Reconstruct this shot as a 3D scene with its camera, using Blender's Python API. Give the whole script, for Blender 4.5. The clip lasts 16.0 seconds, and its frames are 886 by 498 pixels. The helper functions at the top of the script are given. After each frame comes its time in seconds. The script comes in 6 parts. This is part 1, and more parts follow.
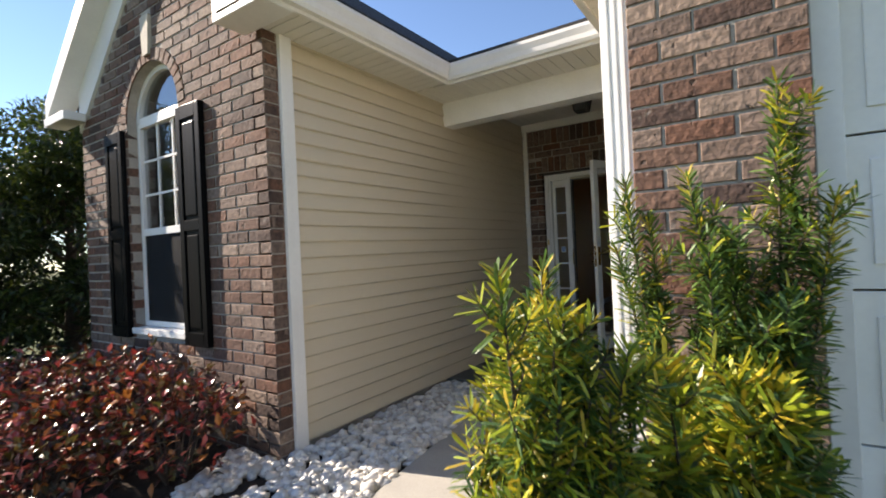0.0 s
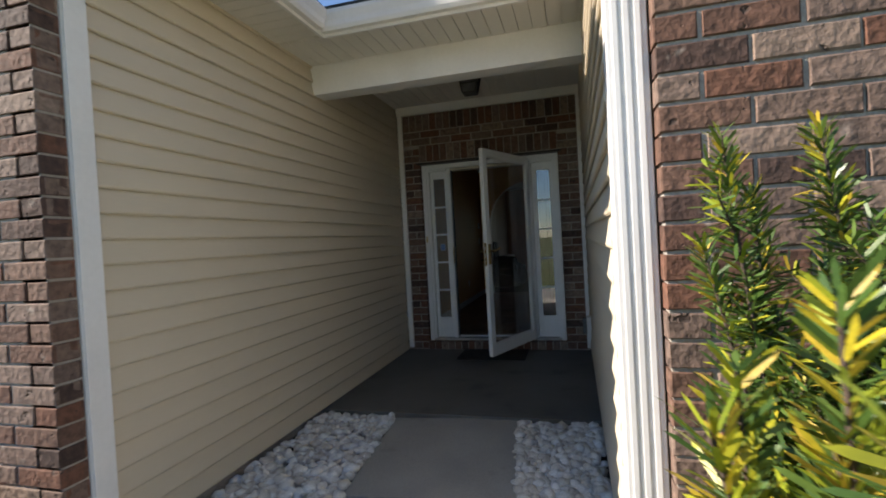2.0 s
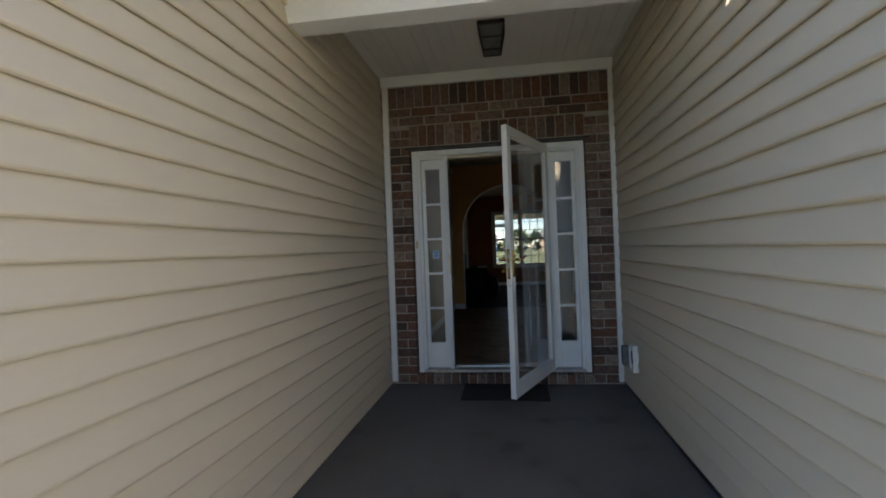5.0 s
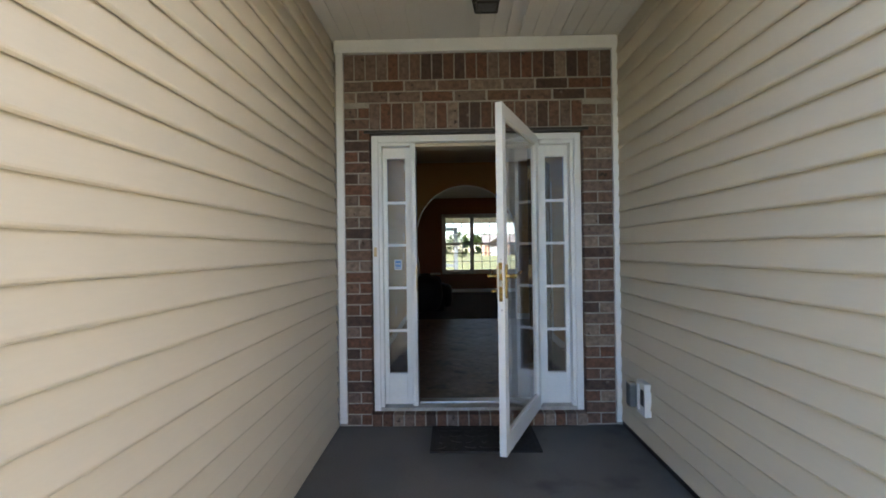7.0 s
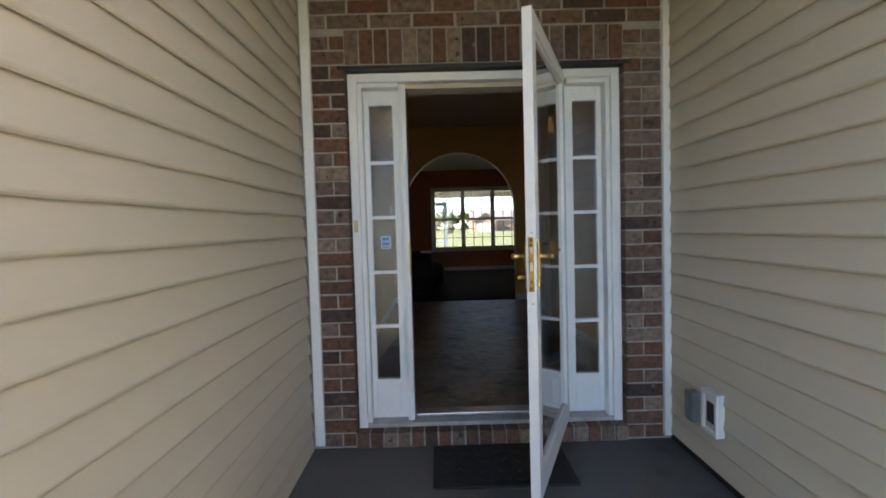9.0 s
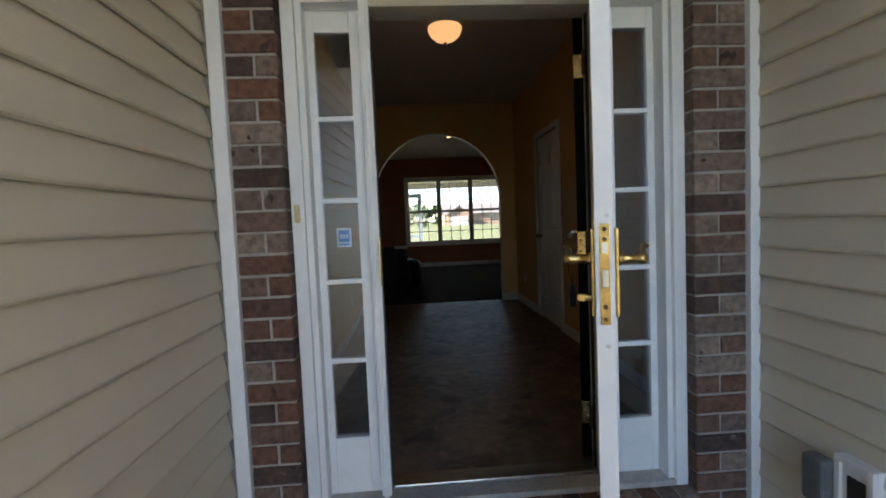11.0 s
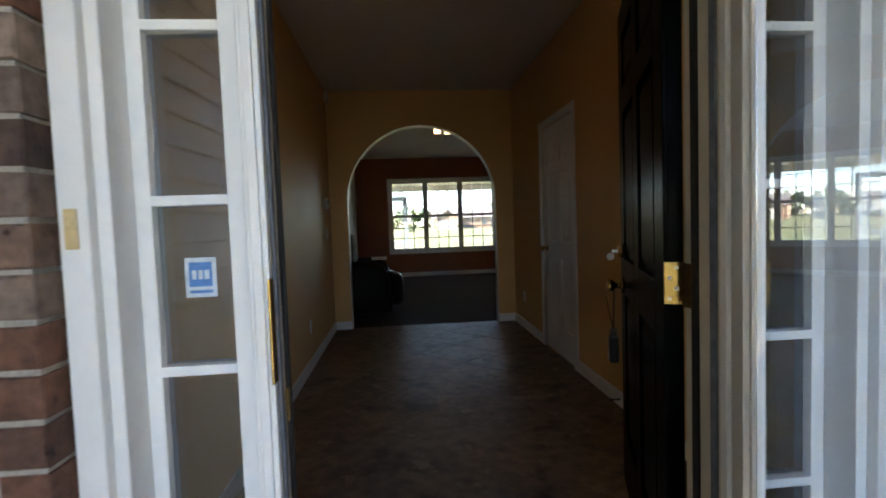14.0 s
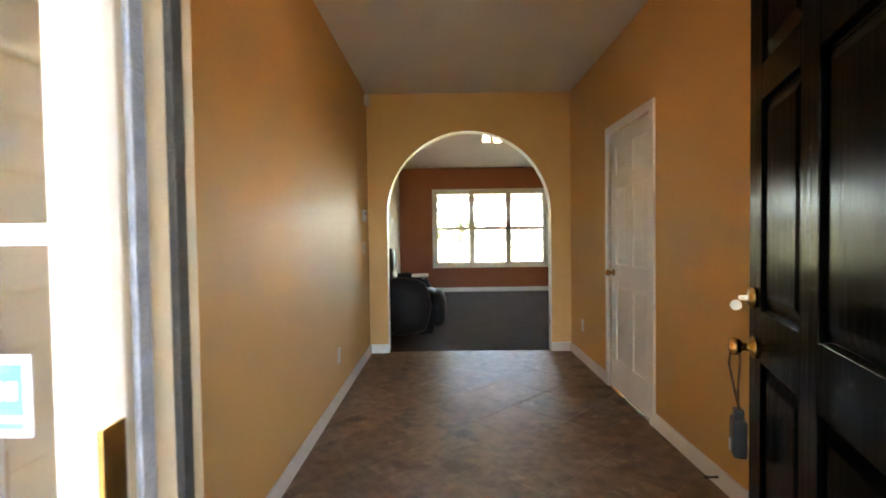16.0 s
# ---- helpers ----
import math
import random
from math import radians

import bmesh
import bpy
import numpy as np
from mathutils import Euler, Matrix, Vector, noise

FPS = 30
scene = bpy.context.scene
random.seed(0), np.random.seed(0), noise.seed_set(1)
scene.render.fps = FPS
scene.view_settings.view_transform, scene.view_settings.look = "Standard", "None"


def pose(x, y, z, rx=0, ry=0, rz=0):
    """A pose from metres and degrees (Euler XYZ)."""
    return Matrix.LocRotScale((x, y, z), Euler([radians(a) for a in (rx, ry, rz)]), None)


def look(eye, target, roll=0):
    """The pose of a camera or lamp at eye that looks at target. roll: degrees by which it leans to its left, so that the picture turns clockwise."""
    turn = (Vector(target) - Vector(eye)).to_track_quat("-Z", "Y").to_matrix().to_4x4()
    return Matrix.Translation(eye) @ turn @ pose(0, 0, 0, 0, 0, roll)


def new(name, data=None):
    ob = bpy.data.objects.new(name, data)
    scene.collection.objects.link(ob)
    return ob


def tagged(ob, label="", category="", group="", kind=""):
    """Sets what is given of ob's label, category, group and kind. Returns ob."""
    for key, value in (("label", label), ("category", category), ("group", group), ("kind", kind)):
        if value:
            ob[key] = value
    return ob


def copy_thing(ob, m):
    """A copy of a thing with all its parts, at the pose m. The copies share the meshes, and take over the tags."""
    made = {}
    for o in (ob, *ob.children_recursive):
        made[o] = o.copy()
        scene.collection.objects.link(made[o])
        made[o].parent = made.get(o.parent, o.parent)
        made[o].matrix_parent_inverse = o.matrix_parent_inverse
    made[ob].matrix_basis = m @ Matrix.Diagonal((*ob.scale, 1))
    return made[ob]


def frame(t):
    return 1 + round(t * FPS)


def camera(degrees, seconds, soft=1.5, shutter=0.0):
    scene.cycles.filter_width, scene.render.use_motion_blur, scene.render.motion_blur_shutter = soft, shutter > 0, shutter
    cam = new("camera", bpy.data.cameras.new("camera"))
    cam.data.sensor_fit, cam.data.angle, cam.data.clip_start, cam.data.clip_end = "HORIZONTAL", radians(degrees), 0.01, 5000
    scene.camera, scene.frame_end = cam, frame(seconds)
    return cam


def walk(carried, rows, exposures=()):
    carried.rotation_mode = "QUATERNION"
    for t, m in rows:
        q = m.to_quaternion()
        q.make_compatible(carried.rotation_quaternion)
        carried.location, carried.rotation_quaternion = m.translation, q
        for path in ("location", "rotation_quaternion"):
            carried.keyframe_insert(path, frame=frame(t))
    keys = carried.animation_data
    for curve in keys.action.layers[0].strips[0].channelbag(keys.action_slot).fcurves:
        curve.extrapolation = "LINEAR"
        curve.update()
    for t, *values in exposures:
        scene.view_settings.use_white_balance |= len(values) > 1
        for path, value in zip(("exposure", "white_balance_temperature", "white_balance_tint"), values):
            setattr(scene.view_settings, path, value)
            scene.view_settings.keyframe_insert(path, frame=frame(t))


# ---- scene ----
cam = camera(85.8, 16.0, soft=1.8, shutter=0.4)
PATH = [
    (0, (1.698, -6.088, 1.261), (0.583, -4.427, 1.27), -2.7),
    (0.5, (1.541, -5.875, 1.281), (0.478, -4.181, 1.302), -2.6),
    (1, (1.389, -5.712, 1.276), (0.411, -3.968, 1.291), -1.4),
    (1.5, (1.198, -5.584, 1.299), (0.444, -3.732, 1.309), -3.6),
    (2, (1.039, -5.52, 1.28), (0.506, -3.592, 1.248), -3.2),
    (2.5, (0.905, -5.33, 1.314), (0.435, -3.386, 1.296), -3.4),
    (3, (0.778, -5.18, 1.305), (0.334, -3.231, 1.277), -1.4),
    (3.5, (0.67, -4.98, 1.239), (0.208, -3.034, 1.26), -1.9),
    (6, (-0.001, -4.113, 1.292), (-0.093, -2.115, 1.28), -2.5),
    (6.5, (-0.043, -3.864, 1.317), (-0.067, -1.864, 1.3), -2.4),
    (7, (-0.084, -3.666, 1.313), (-0.121, -1.666, 1.32), -0.8),
    (7.5, (-0.139, -3.486, 1.295), (-0.169, -1.487, 1.294), -0.2),
    (8, (-0.265, -3.306, 1.318), (-0.204, -1.308, 1.289), -1.0),
    (8.5, (-0.222, -3.106, 1.29), (-0.161, -1.108, 1.237), -1.8),
    (9, (-0.182, -2.861, 1.291), (-0.165, -0.863, 1.2), -1.6),
    (9.5, (-0.185, -2.634, 1.271), (-0.177, -0.64, 1.117), -1.2),
    (10, (-0.233, -2.37, 1.279), (-0.167, -0.374, 1.159), -3.0),
    (10.2, (-0.231, -2.273, 1.272), (-0.145, -0.278, 1.16), -3.2),
    (12.3, (-0.22, -1.533, 1.252), (-0.057, 0.456, 1.117), -1.8),
    (12.5, (-0.203, -1.482, 1.248), (-0.025, 0.506, 1.119), -2.4),
    (13, (-0.147, -1.267, 1.274), (0.012, 0.725, 1.182), -1.6),
    (13.5, (-0.11, -1.102, 1.278), (0.005, 0.893, 1.193), -1.1),
    (14, (-0.109, -0.905, 1.297), (0.067, 1.085, 1.192), -2.0),
    (14.5, (-0.115, -0.764, 1.309), (0.154, 1.215, 1.209), -1.9),
    (15, (-0.091, -0.613, 1.344), (0.076, 1.379, 1.282), -0.6),
    (15.5, (-0.082, -0.521, 1.348), (-0.057, 1.478, 1.286), -0.2),
    (16, (-0.085, -0.363, 1.354), (-0.096, 1.636, 1.297), -0.8),
]
EXPOSURE = [(0.0, 1.40, 7300, 16), (1.0, 1.28, 7250, 16), (2.0, 1.12, 7000, 15), (3.5, 1.10, 6900, 15), (6.0, 2.76, 6850, 18),
            (8.0, 3.28, 7000, 18), (10.0, 3.16, 7000, 18), (12.5, 3.23, 6750, 16), (13.5, 3.72, 6800, 16), (14.5, 4.40, 7000, 18),
            (15.0, 5.40, 7300, 19), (15.5, 6.36, 7600, 20), (16.0, 6.8, 7750, 20)]
walk(cam, [(t, look(eye, target, roll)) for t, eye, target, roll in PATH], EXPOSURE)

# ---------------------------------------------------------------- light
SUN_EL, SUN_TURN = 31.0, 14.5          # elevation; light runs towards +x, turned this much towards +y
world = bpy.data.worlds.new("sky_world")
scene.world = world
world.use_nodes = True
wn = world.node_tree
sky = wn.nodes.new("ShaderNodeTexSky")
sky.sky_type, sky.sun_disc = "NISHITA", False
sky.sun_elevation, sky.sun_rotation = radians(SUN_EL), radians(180 + 90 - SUN_TURN)
sky.air_density, sky.dust_density, sky.ozone_density = 0.95, 0.0, 5.0
wn.links.new(sky.outputs[0], wn.nodes["Background"].inputs[0])
wn.nodes["Background"].inputs[1].default_value = 0.095
sun = new("sun", bpy.data.lights.new("sun", "SUN"))
sun.data.energy, sun.data.angle, sun.data.color = 5.0, radians(0.5), (1.0, 0.94, 0.85)
sun_dir = Vector((math.cos(radians(SUN_TURN)) * math.cos(radians(SUN_EL)), math.sin(radians(SUN_TURN)) * math.cos(radians(SUN_EL)), -math.sin(radians(SUN_EL))))
sun.matrix_world = Matrix.Translation((-8, -8, 9)) @ sun_dir.to_track_quat("-Z", "Y").to_matrix().to_4x4()


# ---------------------------------------------------------------- materials
def mat(name, c1, c2=None, scale=6.0, rough=0.6, bump=0.15, bscale=80.0, metal=0.0, fine=0.12, stretch=(1, 1, 1), rnd=None,
        coat=0.0, stain=None, stain_scale=1.5, stain_at=0.6, island=False, rough2=None, depth=0.004, pits=None, pit_scale=18.0, pit_at=0.66, gloss=0.5, through_light=0.0):
    """Procedural surface: two-tone noise, fine grain, optional per-piece tones, stains and bump."""
    m = bpy.data.materials.new(name)
    m.use_nodes = True
    nt = m.node_tree
    N, L = nt.nodes, nt.links
    b = N["Principled BSDF"]
    geo = N.new("ShaderNodeNewGeometry")
    mp = N.new("ShaderNodeMapping")
    mp.inputs["Scale"].default_value = stretch
    L.new(geo.outputs["Position"], mp.inputs["Vector"])

    def noise_node(s, detail=4.0, vec=mp):
        n = N.new("ShaderNodeTexNoise")
        n.inputs["Scale"].default_value, n.inputs["Detail"].default_value = s, detail
        L.new(vec.outputs[0], n.inputs["Vector"])
        return n

    def mix(fac, a, bb, kind="MIX"):
        x = N.new("ShaderNodeMix")
        x.data_type, x.blend_type = "RGBA", kind
        if isinstance(fac, (int, float)):
            x.inputs[0].default_value = fac
        else:
            L.new(fac, x.inputs[0])
        for sock, v in ((x.inputs[6], a), (x.inputs[7], bb)):
            if isinstance(v, tuple):
                sock.default_value = (*v, 1)
            else:
                L.new(v, sock)
        return x.outputs[2]

    def ramp(fac, stops, hard=False):
        r = N.new("ShaderNodeValToRGB")
        r.color_ramp.interpolation = "CONSTANT" if hard else "LINEAR"
        while len(r.color_ramp.elements) < len(stops):
            r.color_ramp.elements.new(0.5)
        for e, (p, c) in zip(r.color_ramp.elements, stops):
            e.position, e.color = p, (*c, 1)
        L.new(fac, r.inputs[0])
        return r.outputs[0]

    c2 = c2 or tuple(v * 0.85 for v in c1)
    big = noise_node(scale)
    col = ramp(big.outputs["Fac"], [(0.35, c1), (0.65, c2)])
    if rnd:
        src = geo.outputs["Random Per Island"] if island else N.new("ShaderNodeObjectInfo").outputs["Random"]
        k = len(rnd)
        tone = ramp(src, [(i / k, c) for i, c in enumerate(rnd)], hard=True)
        col = mix(0.75, col, tone)
    if stain:
        sn = noise_node(stain_scale, 6.0)
        f = ramp(sn.outputs["Fac"], [(stain_at, (0, 0, 0)), (stain_at + 0.12, (1, 1, 1))])
        col = mix(f, col, stain)
    pf = None
    if pits:
        pn = noise_node(pit_scale, 3.0)
        pf = ramp(pn.outputs["Fac"], [(pit_at, (0, 0, 0)), (pit_at + 0.05, (1, 1, 1))])
        col = mix(pf, col, pits)
    fn = noise_node(bscale, 5.0)
    grey = ramp(fn.outputs["Fac"], [(0.3, (1 - fine * 2,) * 3), (0.7, (1, 1, 1))])
    col = mix(1.0, col, grey, "MULTIPLY")
    L.new(col, b.inputs["Base Color"])
    b.inputs["Roughness"].default_value, b.inputs["Metallic"].default_value = rough, metal
    if rough2 is not None:
        rr = N.new("ShaderNodeMapRange")
        rr.inputs["To Min"].default_value, rr.inputs["To Max"].default_value = rough, rough2
        L.new(big.outputs["Fac"], rr.inputs["Value"])
        L.new(rr.outputs[0], b.inputs["Roughness"])
    if coat:
        b.inputs["Coat Weight"].default_value = coat
    if bump:
        bp = N.new("ShaderNodeBump")
        bp.inputs["Strength"].default_value, bp.inputs["Distance"].default_value = bump, depth
        if pf:
            mm = N.new("ShaderNodeMath")
            mm.operation = "SUBTRACT"
            L.new(fn.outputs["Fac"], mm.inputs[0])
            L.new(pf, mm.inputs[1])
            L.new(mm.outputs[0], bp.inputs["Height"])
        else:
            L.new(fn.outputs["Fac"], bp.inputs["Height"])
        L.new(bp.outputs[0], b.inputs["Normal"])
    b.inputs["Specular IOR Level"].default_value = gloss
    if through_light:
        tl = N.new("ShaderNodeBsdfTranslucent")
        L.new(col, tl.inputs[0])
        ms = N.new("ShaderNodeMixShader")
        ms.inputs[0].default_value = through_light
        L.new(b.outputs[0], ms.inputs[1])
        L.new(tl.outputs[0], ms.inputs[2])
        L.new(ms.outputs[0], N["Material Output"].inputs[0])
    return m


def glass_mat(name, tint=(1, 1, 1)):
    m = bpy.data.materials.new(name)
    m.use_nodes = True
    b = m.node_tree.nodes["Principled BSDF"]
    b.inputs["Base Color"].default_value = (*tint, 1)
    b.inputs["Roughness"].default_value, b.inputs["IOR"].default_value = 0.0, 1.45
    b.inputs["Transmission Weight"].default_value = 1.0
    return m


def glow_mat(name, colour, strength):
    m = bpy.data.materials.new(name)
    m.use_nodes = True
    b = m.node_tree.nodes["Principled BSDF"]
    b.inputs["Base Color"].default_value = (*colour, 1)
    b.inputs["Emission Color"].default_value = (*colour, 1)
    b.inputs["Emission Strength"].default_value = strength
    return m


VINYL = mat("vinyl_siding", (0.62, 0.545, 0.415), (0.60, 0.525, 0.40), scale=1.3, rough=0.5, bump=0.06, bscale=90, stretch=(1, 0.12, 1), fine=0.012, depth=0.001, stain=(0.53, 0.465, 0.36), stain_scale=0.9, stain_at=0.66)
TRIM = mat("white_trim", (0.80, 0.80, 0.78), (0.74, 0.74, 0.72), scale=3, rough=0.42, bump=0.05, bscale=40, fine=0.02, stain=(0.66, 0.64, 0.60), stain_scale=5, stain_at=0.74)
SOFFIT = mat("soffit_vinyl", (0.74, 0.72, 0.66), (0.70, 0.68, 0.62), scale=2, rough=0.5, bump=0.05, fine=0.02)
BRICK_TONES = [(0.168, 0.071, 0.039), (0.198, 0.121, 0.084), (0.123, 0.057, 0.035), (0.21, 0.15, 0.115), (0.06, 0.036, 0.028), (0.172, 0.095, 0.063), (0.317, 0.241, 0.186), (0.135, 0.066, 0.041), (0.233, 0.173, 0.136), (0.042, 0.029, 0.024), (0.18, 0.074, 0.04), (0.172, 0.127, 0.101)]
# brick pits: sunk by the bump, with crease shadow painted in as dark colour
BRICK = mat("tumbled_brick", (0.24, 0.13, 0.095), (0.17, 0.095, 0.075), scale=14, rough=0.88, bump=0.8, bscale=38, fine=0.26, rnd=BRICK_TONES, stain=(0.40, 0.35, 0.30), stain_scale=11, stain_at=0.67, depth=0.010, pits=(0.07, 0.045, 0.035), pit_scale=17, pit_at=0.67)
BRICK_FAR = mat("tumbled_brickwork", (0.24, 0.13, 0.095), (0.17, 0.095, 0.075), scale=14, rough=0.88, bump=0.8, bscale=38, fine=0.26, rnd=BRICK_TONES, island=True, stain=(0.40, 0.35, 0.30), stain_scale=11, stain_at=0.67, depth=0.010, pits=(0.07, 0.045, 0.035), pit_scale=17, pit_at=0.67)
MORTAR = mat("mortar", (0.43, 0.395, 0.345), (0.33, 0.305, 0.268), scale=9, rough=0.95, bump=0.6, bscale=150, fine=0.15)
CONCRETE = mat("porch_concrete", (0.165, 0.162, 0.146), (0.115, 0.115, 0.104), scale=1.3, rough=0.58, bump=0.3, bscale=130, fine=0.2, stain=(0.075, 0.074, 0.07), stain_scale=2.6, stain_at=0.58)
WALKWAY = mat("broom_concrete", (0.42, 0.40, 0.36), (0.35, 0.335, 0.30), scale=2.0, rough=0.85, bump=0.4, bscale=160, fine=0.15, stain=(0.26, 0.25, 0.22), stain_scale=3, stain_at=0.64)
STONE = mat("white_marble_chip", (0.74, 0.71, 0.65), (0.60, 0.56, 0.50), scale=20, rough=0.6, bump=0.3, bscale=110, rnd=[(0.78, 0.76, 0.71), (0.66, 0.61, 0.53), (0.74, 0.71, 0.66), (0.52, 0.47, 0.40), (0.80, 0.79, 0.76)], island=True)
GLASS = glass_mat("clear_glass")
LOWE = glass_mat("low_e_glass", (0.68, 0.70, 0.70))
COATED = glass_mat("coated_glass", (0.62, 0.66, 0.68))
COATED.node_tree.nodes["Principled BSDF"].inputs["IOR"].default_value = 2.0
BLACK = mat("black_gloss_paint", (0.0012, 0.0012, 0.0013), (0.0018, 0.0018, 0.0018), scale=6, rough=0.20, bump=0.30, bscale=55, stretch=(1, 1, 0.05), fine=0.1, gloss=0.022)
SHUTTER = mat("black_shutter_vinyl", (0.004, 0.0042, 0.0045), (0.006, 0.006, 0.0065), scale=6, rough=0.35, bump=0.2, bscale=50, stretch=(1, 1, 0.1), gloss=0.08)
BRASS = mat("polished_brass", (0.60, 0.40, 0.15), (0.40, 0.26, 0.09), scale=40, rough=0.24, bump=0.05, metal=1.0, fine=0.05)
OLD_BRASS = mat("tarnished_brass", (0.17, 0.085, 0.035), (0.09, 0.05, 0.025), scale=60, rough=0.4, bump=0.1, metal=0.8)
STEEL = mat("brushed_steel", (0.62, 0.60, 0.57), (0.5, 0.49, 0.47), scale=40, rough=0.3, bump=0.05, metal=1.0)
DARKMETAL = mat("dark_bronze", (0.03, 0.026, 0.024), (0.045, 0.038, 0.033), scale=20, rough=0.45, metal=0.6)
ORANGE = mat("ochre_wall_paint", (0.66, 0.385, 0.14), (0.63, 0.365, 0.13), scale=1.2, rough=0.5, bump=0.12, bscale=220, fine=0.02, gloss=0.4)
RUST = mat("rust_wall_paint", (0.30, 0.085, 0.02), (0.28, 0.08, 0.018), scale=1.2, rough=0.5, bump=0.1, bscale=220, fine=0.02)
CREAM = mat("cream_wall_paint", (0.36, 0.29, 0.20), (0.34, 0.275, 0.19), scale=1.2, rough=0.5, bump=0.1, bscale=220, fine=0.02)
CEIL = mat("white_ceiling_paint", (0.78, 0.73, 0.65), (0.74, 0.69, 0.61), scale=1.4, rough=0.85, bump=0.35, bscale=120, fine=0.05)
JAMB = mat("beige_jamb_paint", (0.62, 0.55, 0.43), (0.58, 0.51, 0.40), scale=3, rough=0.5, bump=0.04, fine=0.02)
SEAL = mat("grey_weatherstrip", (0.20, 0.22, 0.26), (0.15, 0.165, 0.2), scale=30, rough=0.8, bump=0.4, bscale=260)
TILE = mat("brown_slate_tile", (0.30, 0.205, 0.13), (0.15, 0.095, 0.058), scale=5.5, rough=0.36, rough2=0.58, bump=0.35, bscale=16, fine=0.22, gloss=0.2, rnd=[(0.28, 0.190, 0.123), (0.25, 0.168, 0.108), (0.30, 0.204, 0.133), (0.24, 0.163, 0.106)], stain=(0.125, 0.080, 0.050), stain_scale=4.5, stain_at=0.56, pits=(0.34, 0.25, 0.17), pit_scale=7.0, pit_at=0.64)
GROUT = mat("tan_grout", (0.31, 0.22, 0.145), (0.22, 0.155, 0.10), scale=5, rough=0.9)
CARPET = mat("taupe_carpet", (0.085, 0.066, 0.055), (0.062, 0.05, 0.042), scale=3, rough=1.0, bump=1.0, bscale=300, fine=0.3)
LEATHER = mat("dark_brown_leather", (0.010, 0.0075, 0.007), (0.014, 0.010, 0.009), scale=8, rough=0.5, bump=0.4, bscale=120, gloss=0.14)
RUBBER = mat("black_rubber_mat", (0.016, 0.015, 0.014), (0.028, 0.025, 0.022), scale=30, rough=0.85, bump=0.7, bscale=300)
SHINGLE = mat("dark_shingle", (0.05, 0.048, 0.046), (0.035, 0.034, 0.033), scale=20, rough=0.95, bump=0.7, bscale=200)
MULCH = mat("dark_mulch", (0.075, 0.05, 0.034), (0.04, 0.028, 0.02), scale=16, rough=1.0, bump=1.0, bscale=90, fine=0.3, depth=0.02)
LAWN = mat("lawn", (0.115, 0.15, 0.045), (0.16, 0.17, 0.06), scale=0.6, rough=1.0, bump=0.8, bscale=60, fine=0.25, stain=(0.20, 0.18, 0.09), stain_scale=0.15, stain_at=0.55)
BARK = mat("brown_bark", (0.10, 0.07, 0.05), (0.06, 0.045, 0.035), scale=20, rough=0.95, bump=0.8, bscale=80)
PLASTIC = mat("white_plastic", (0.75, 0.73, 0.69), (0.72, 0.70, 0.66), scale=10, rough=0.35, bump=0.02, fine=0.02)
CLEARPLASTIC = mat("smoky_plastic", (0.16, 0.165, 0.16), (0.12, 0.125, 0.12), scale=10, rough=0.15, bump=0.02)
STICKER_W = mat("sticker_white", (0.62, 0.68, 0.72), (0.56, 0.63, 0.68), scale=30, rough=0.4, bump=0)
STICKER_B = mat("sticker_blue", (0.06, 0.20, 0.50), (0.08, 0.24, 0.55), scale=30, rough=0.4, bump=0)
LOCKBOX = mat("blue_grey_lockbox", (0.010, 0.014, 0.019), (0.014, 0.018, 0.024), scale=30, rough=0.4, bump=0.1)
LAMP_GLOW = glow_mat("alabaster_glow", (1.0, 0.55, 0.24), 0.11)
FAN_GLOW = glow_mat("frosted_shade_glow", (1.0, 0.66, 0.32), 0.45)


# ---------------------------------------------------------------- building helpers
def box(bm, x0, y0, z0, x1, y1, z1, bev=0.0):
    vs = [bm.verts.new((x, y, z)) for z in (z0, z1) for y in (y0, y1) for x in (x0, x1)]
    fs = [bm.faces.new([vs[i] for i in q]) for q in ((0, 2, 3, 1), (4, 5, 7, 6), (0, 1, 5, 4), (2, 6, 7, 3), (0, 4, 6, 2), (1, 3, 7, 5))]
    if bev:
        es = list({e for f in fs for e in f.edges})
        bmesh.ops.bevel(bm, geom=es, offset=bev, segments=2, affect="EDGES", profile=0.6)


def lathe(bm, prof, axis_at=(0, 0, 0), seg=20, axis="z"):
    """Turned shape from (radius, height) pairs."""
    rings = []
    for r, h in prof:
        ring = []
        for i in range(seg):
            a = 2 * math.pi * i / seg
            p = {"z": (r * math.cos(a), r * math.sin(a), h), "x": (h, r * math.cos(a), r * math.sin(a)), "y": (r * math.sin(a), h, r * math.cos(a))}[axis]
            ring.append(bm.verts.new(Vector(p) + Vector(axis_at)))
        rings.append(ring)
    for a, b in zip(rings, rings[1:]):
        for i in range(seg):
            bm.faces.new((a[i], a[(i + 1) % seg], b[(i + 1) % seg], b[i]))
    for ring, flip in ((rings[0], True), (rings[-1], False)):
        try:
            bm.faces.new(ring[::-1] if flip else ring)
        except ValueError:
            pass


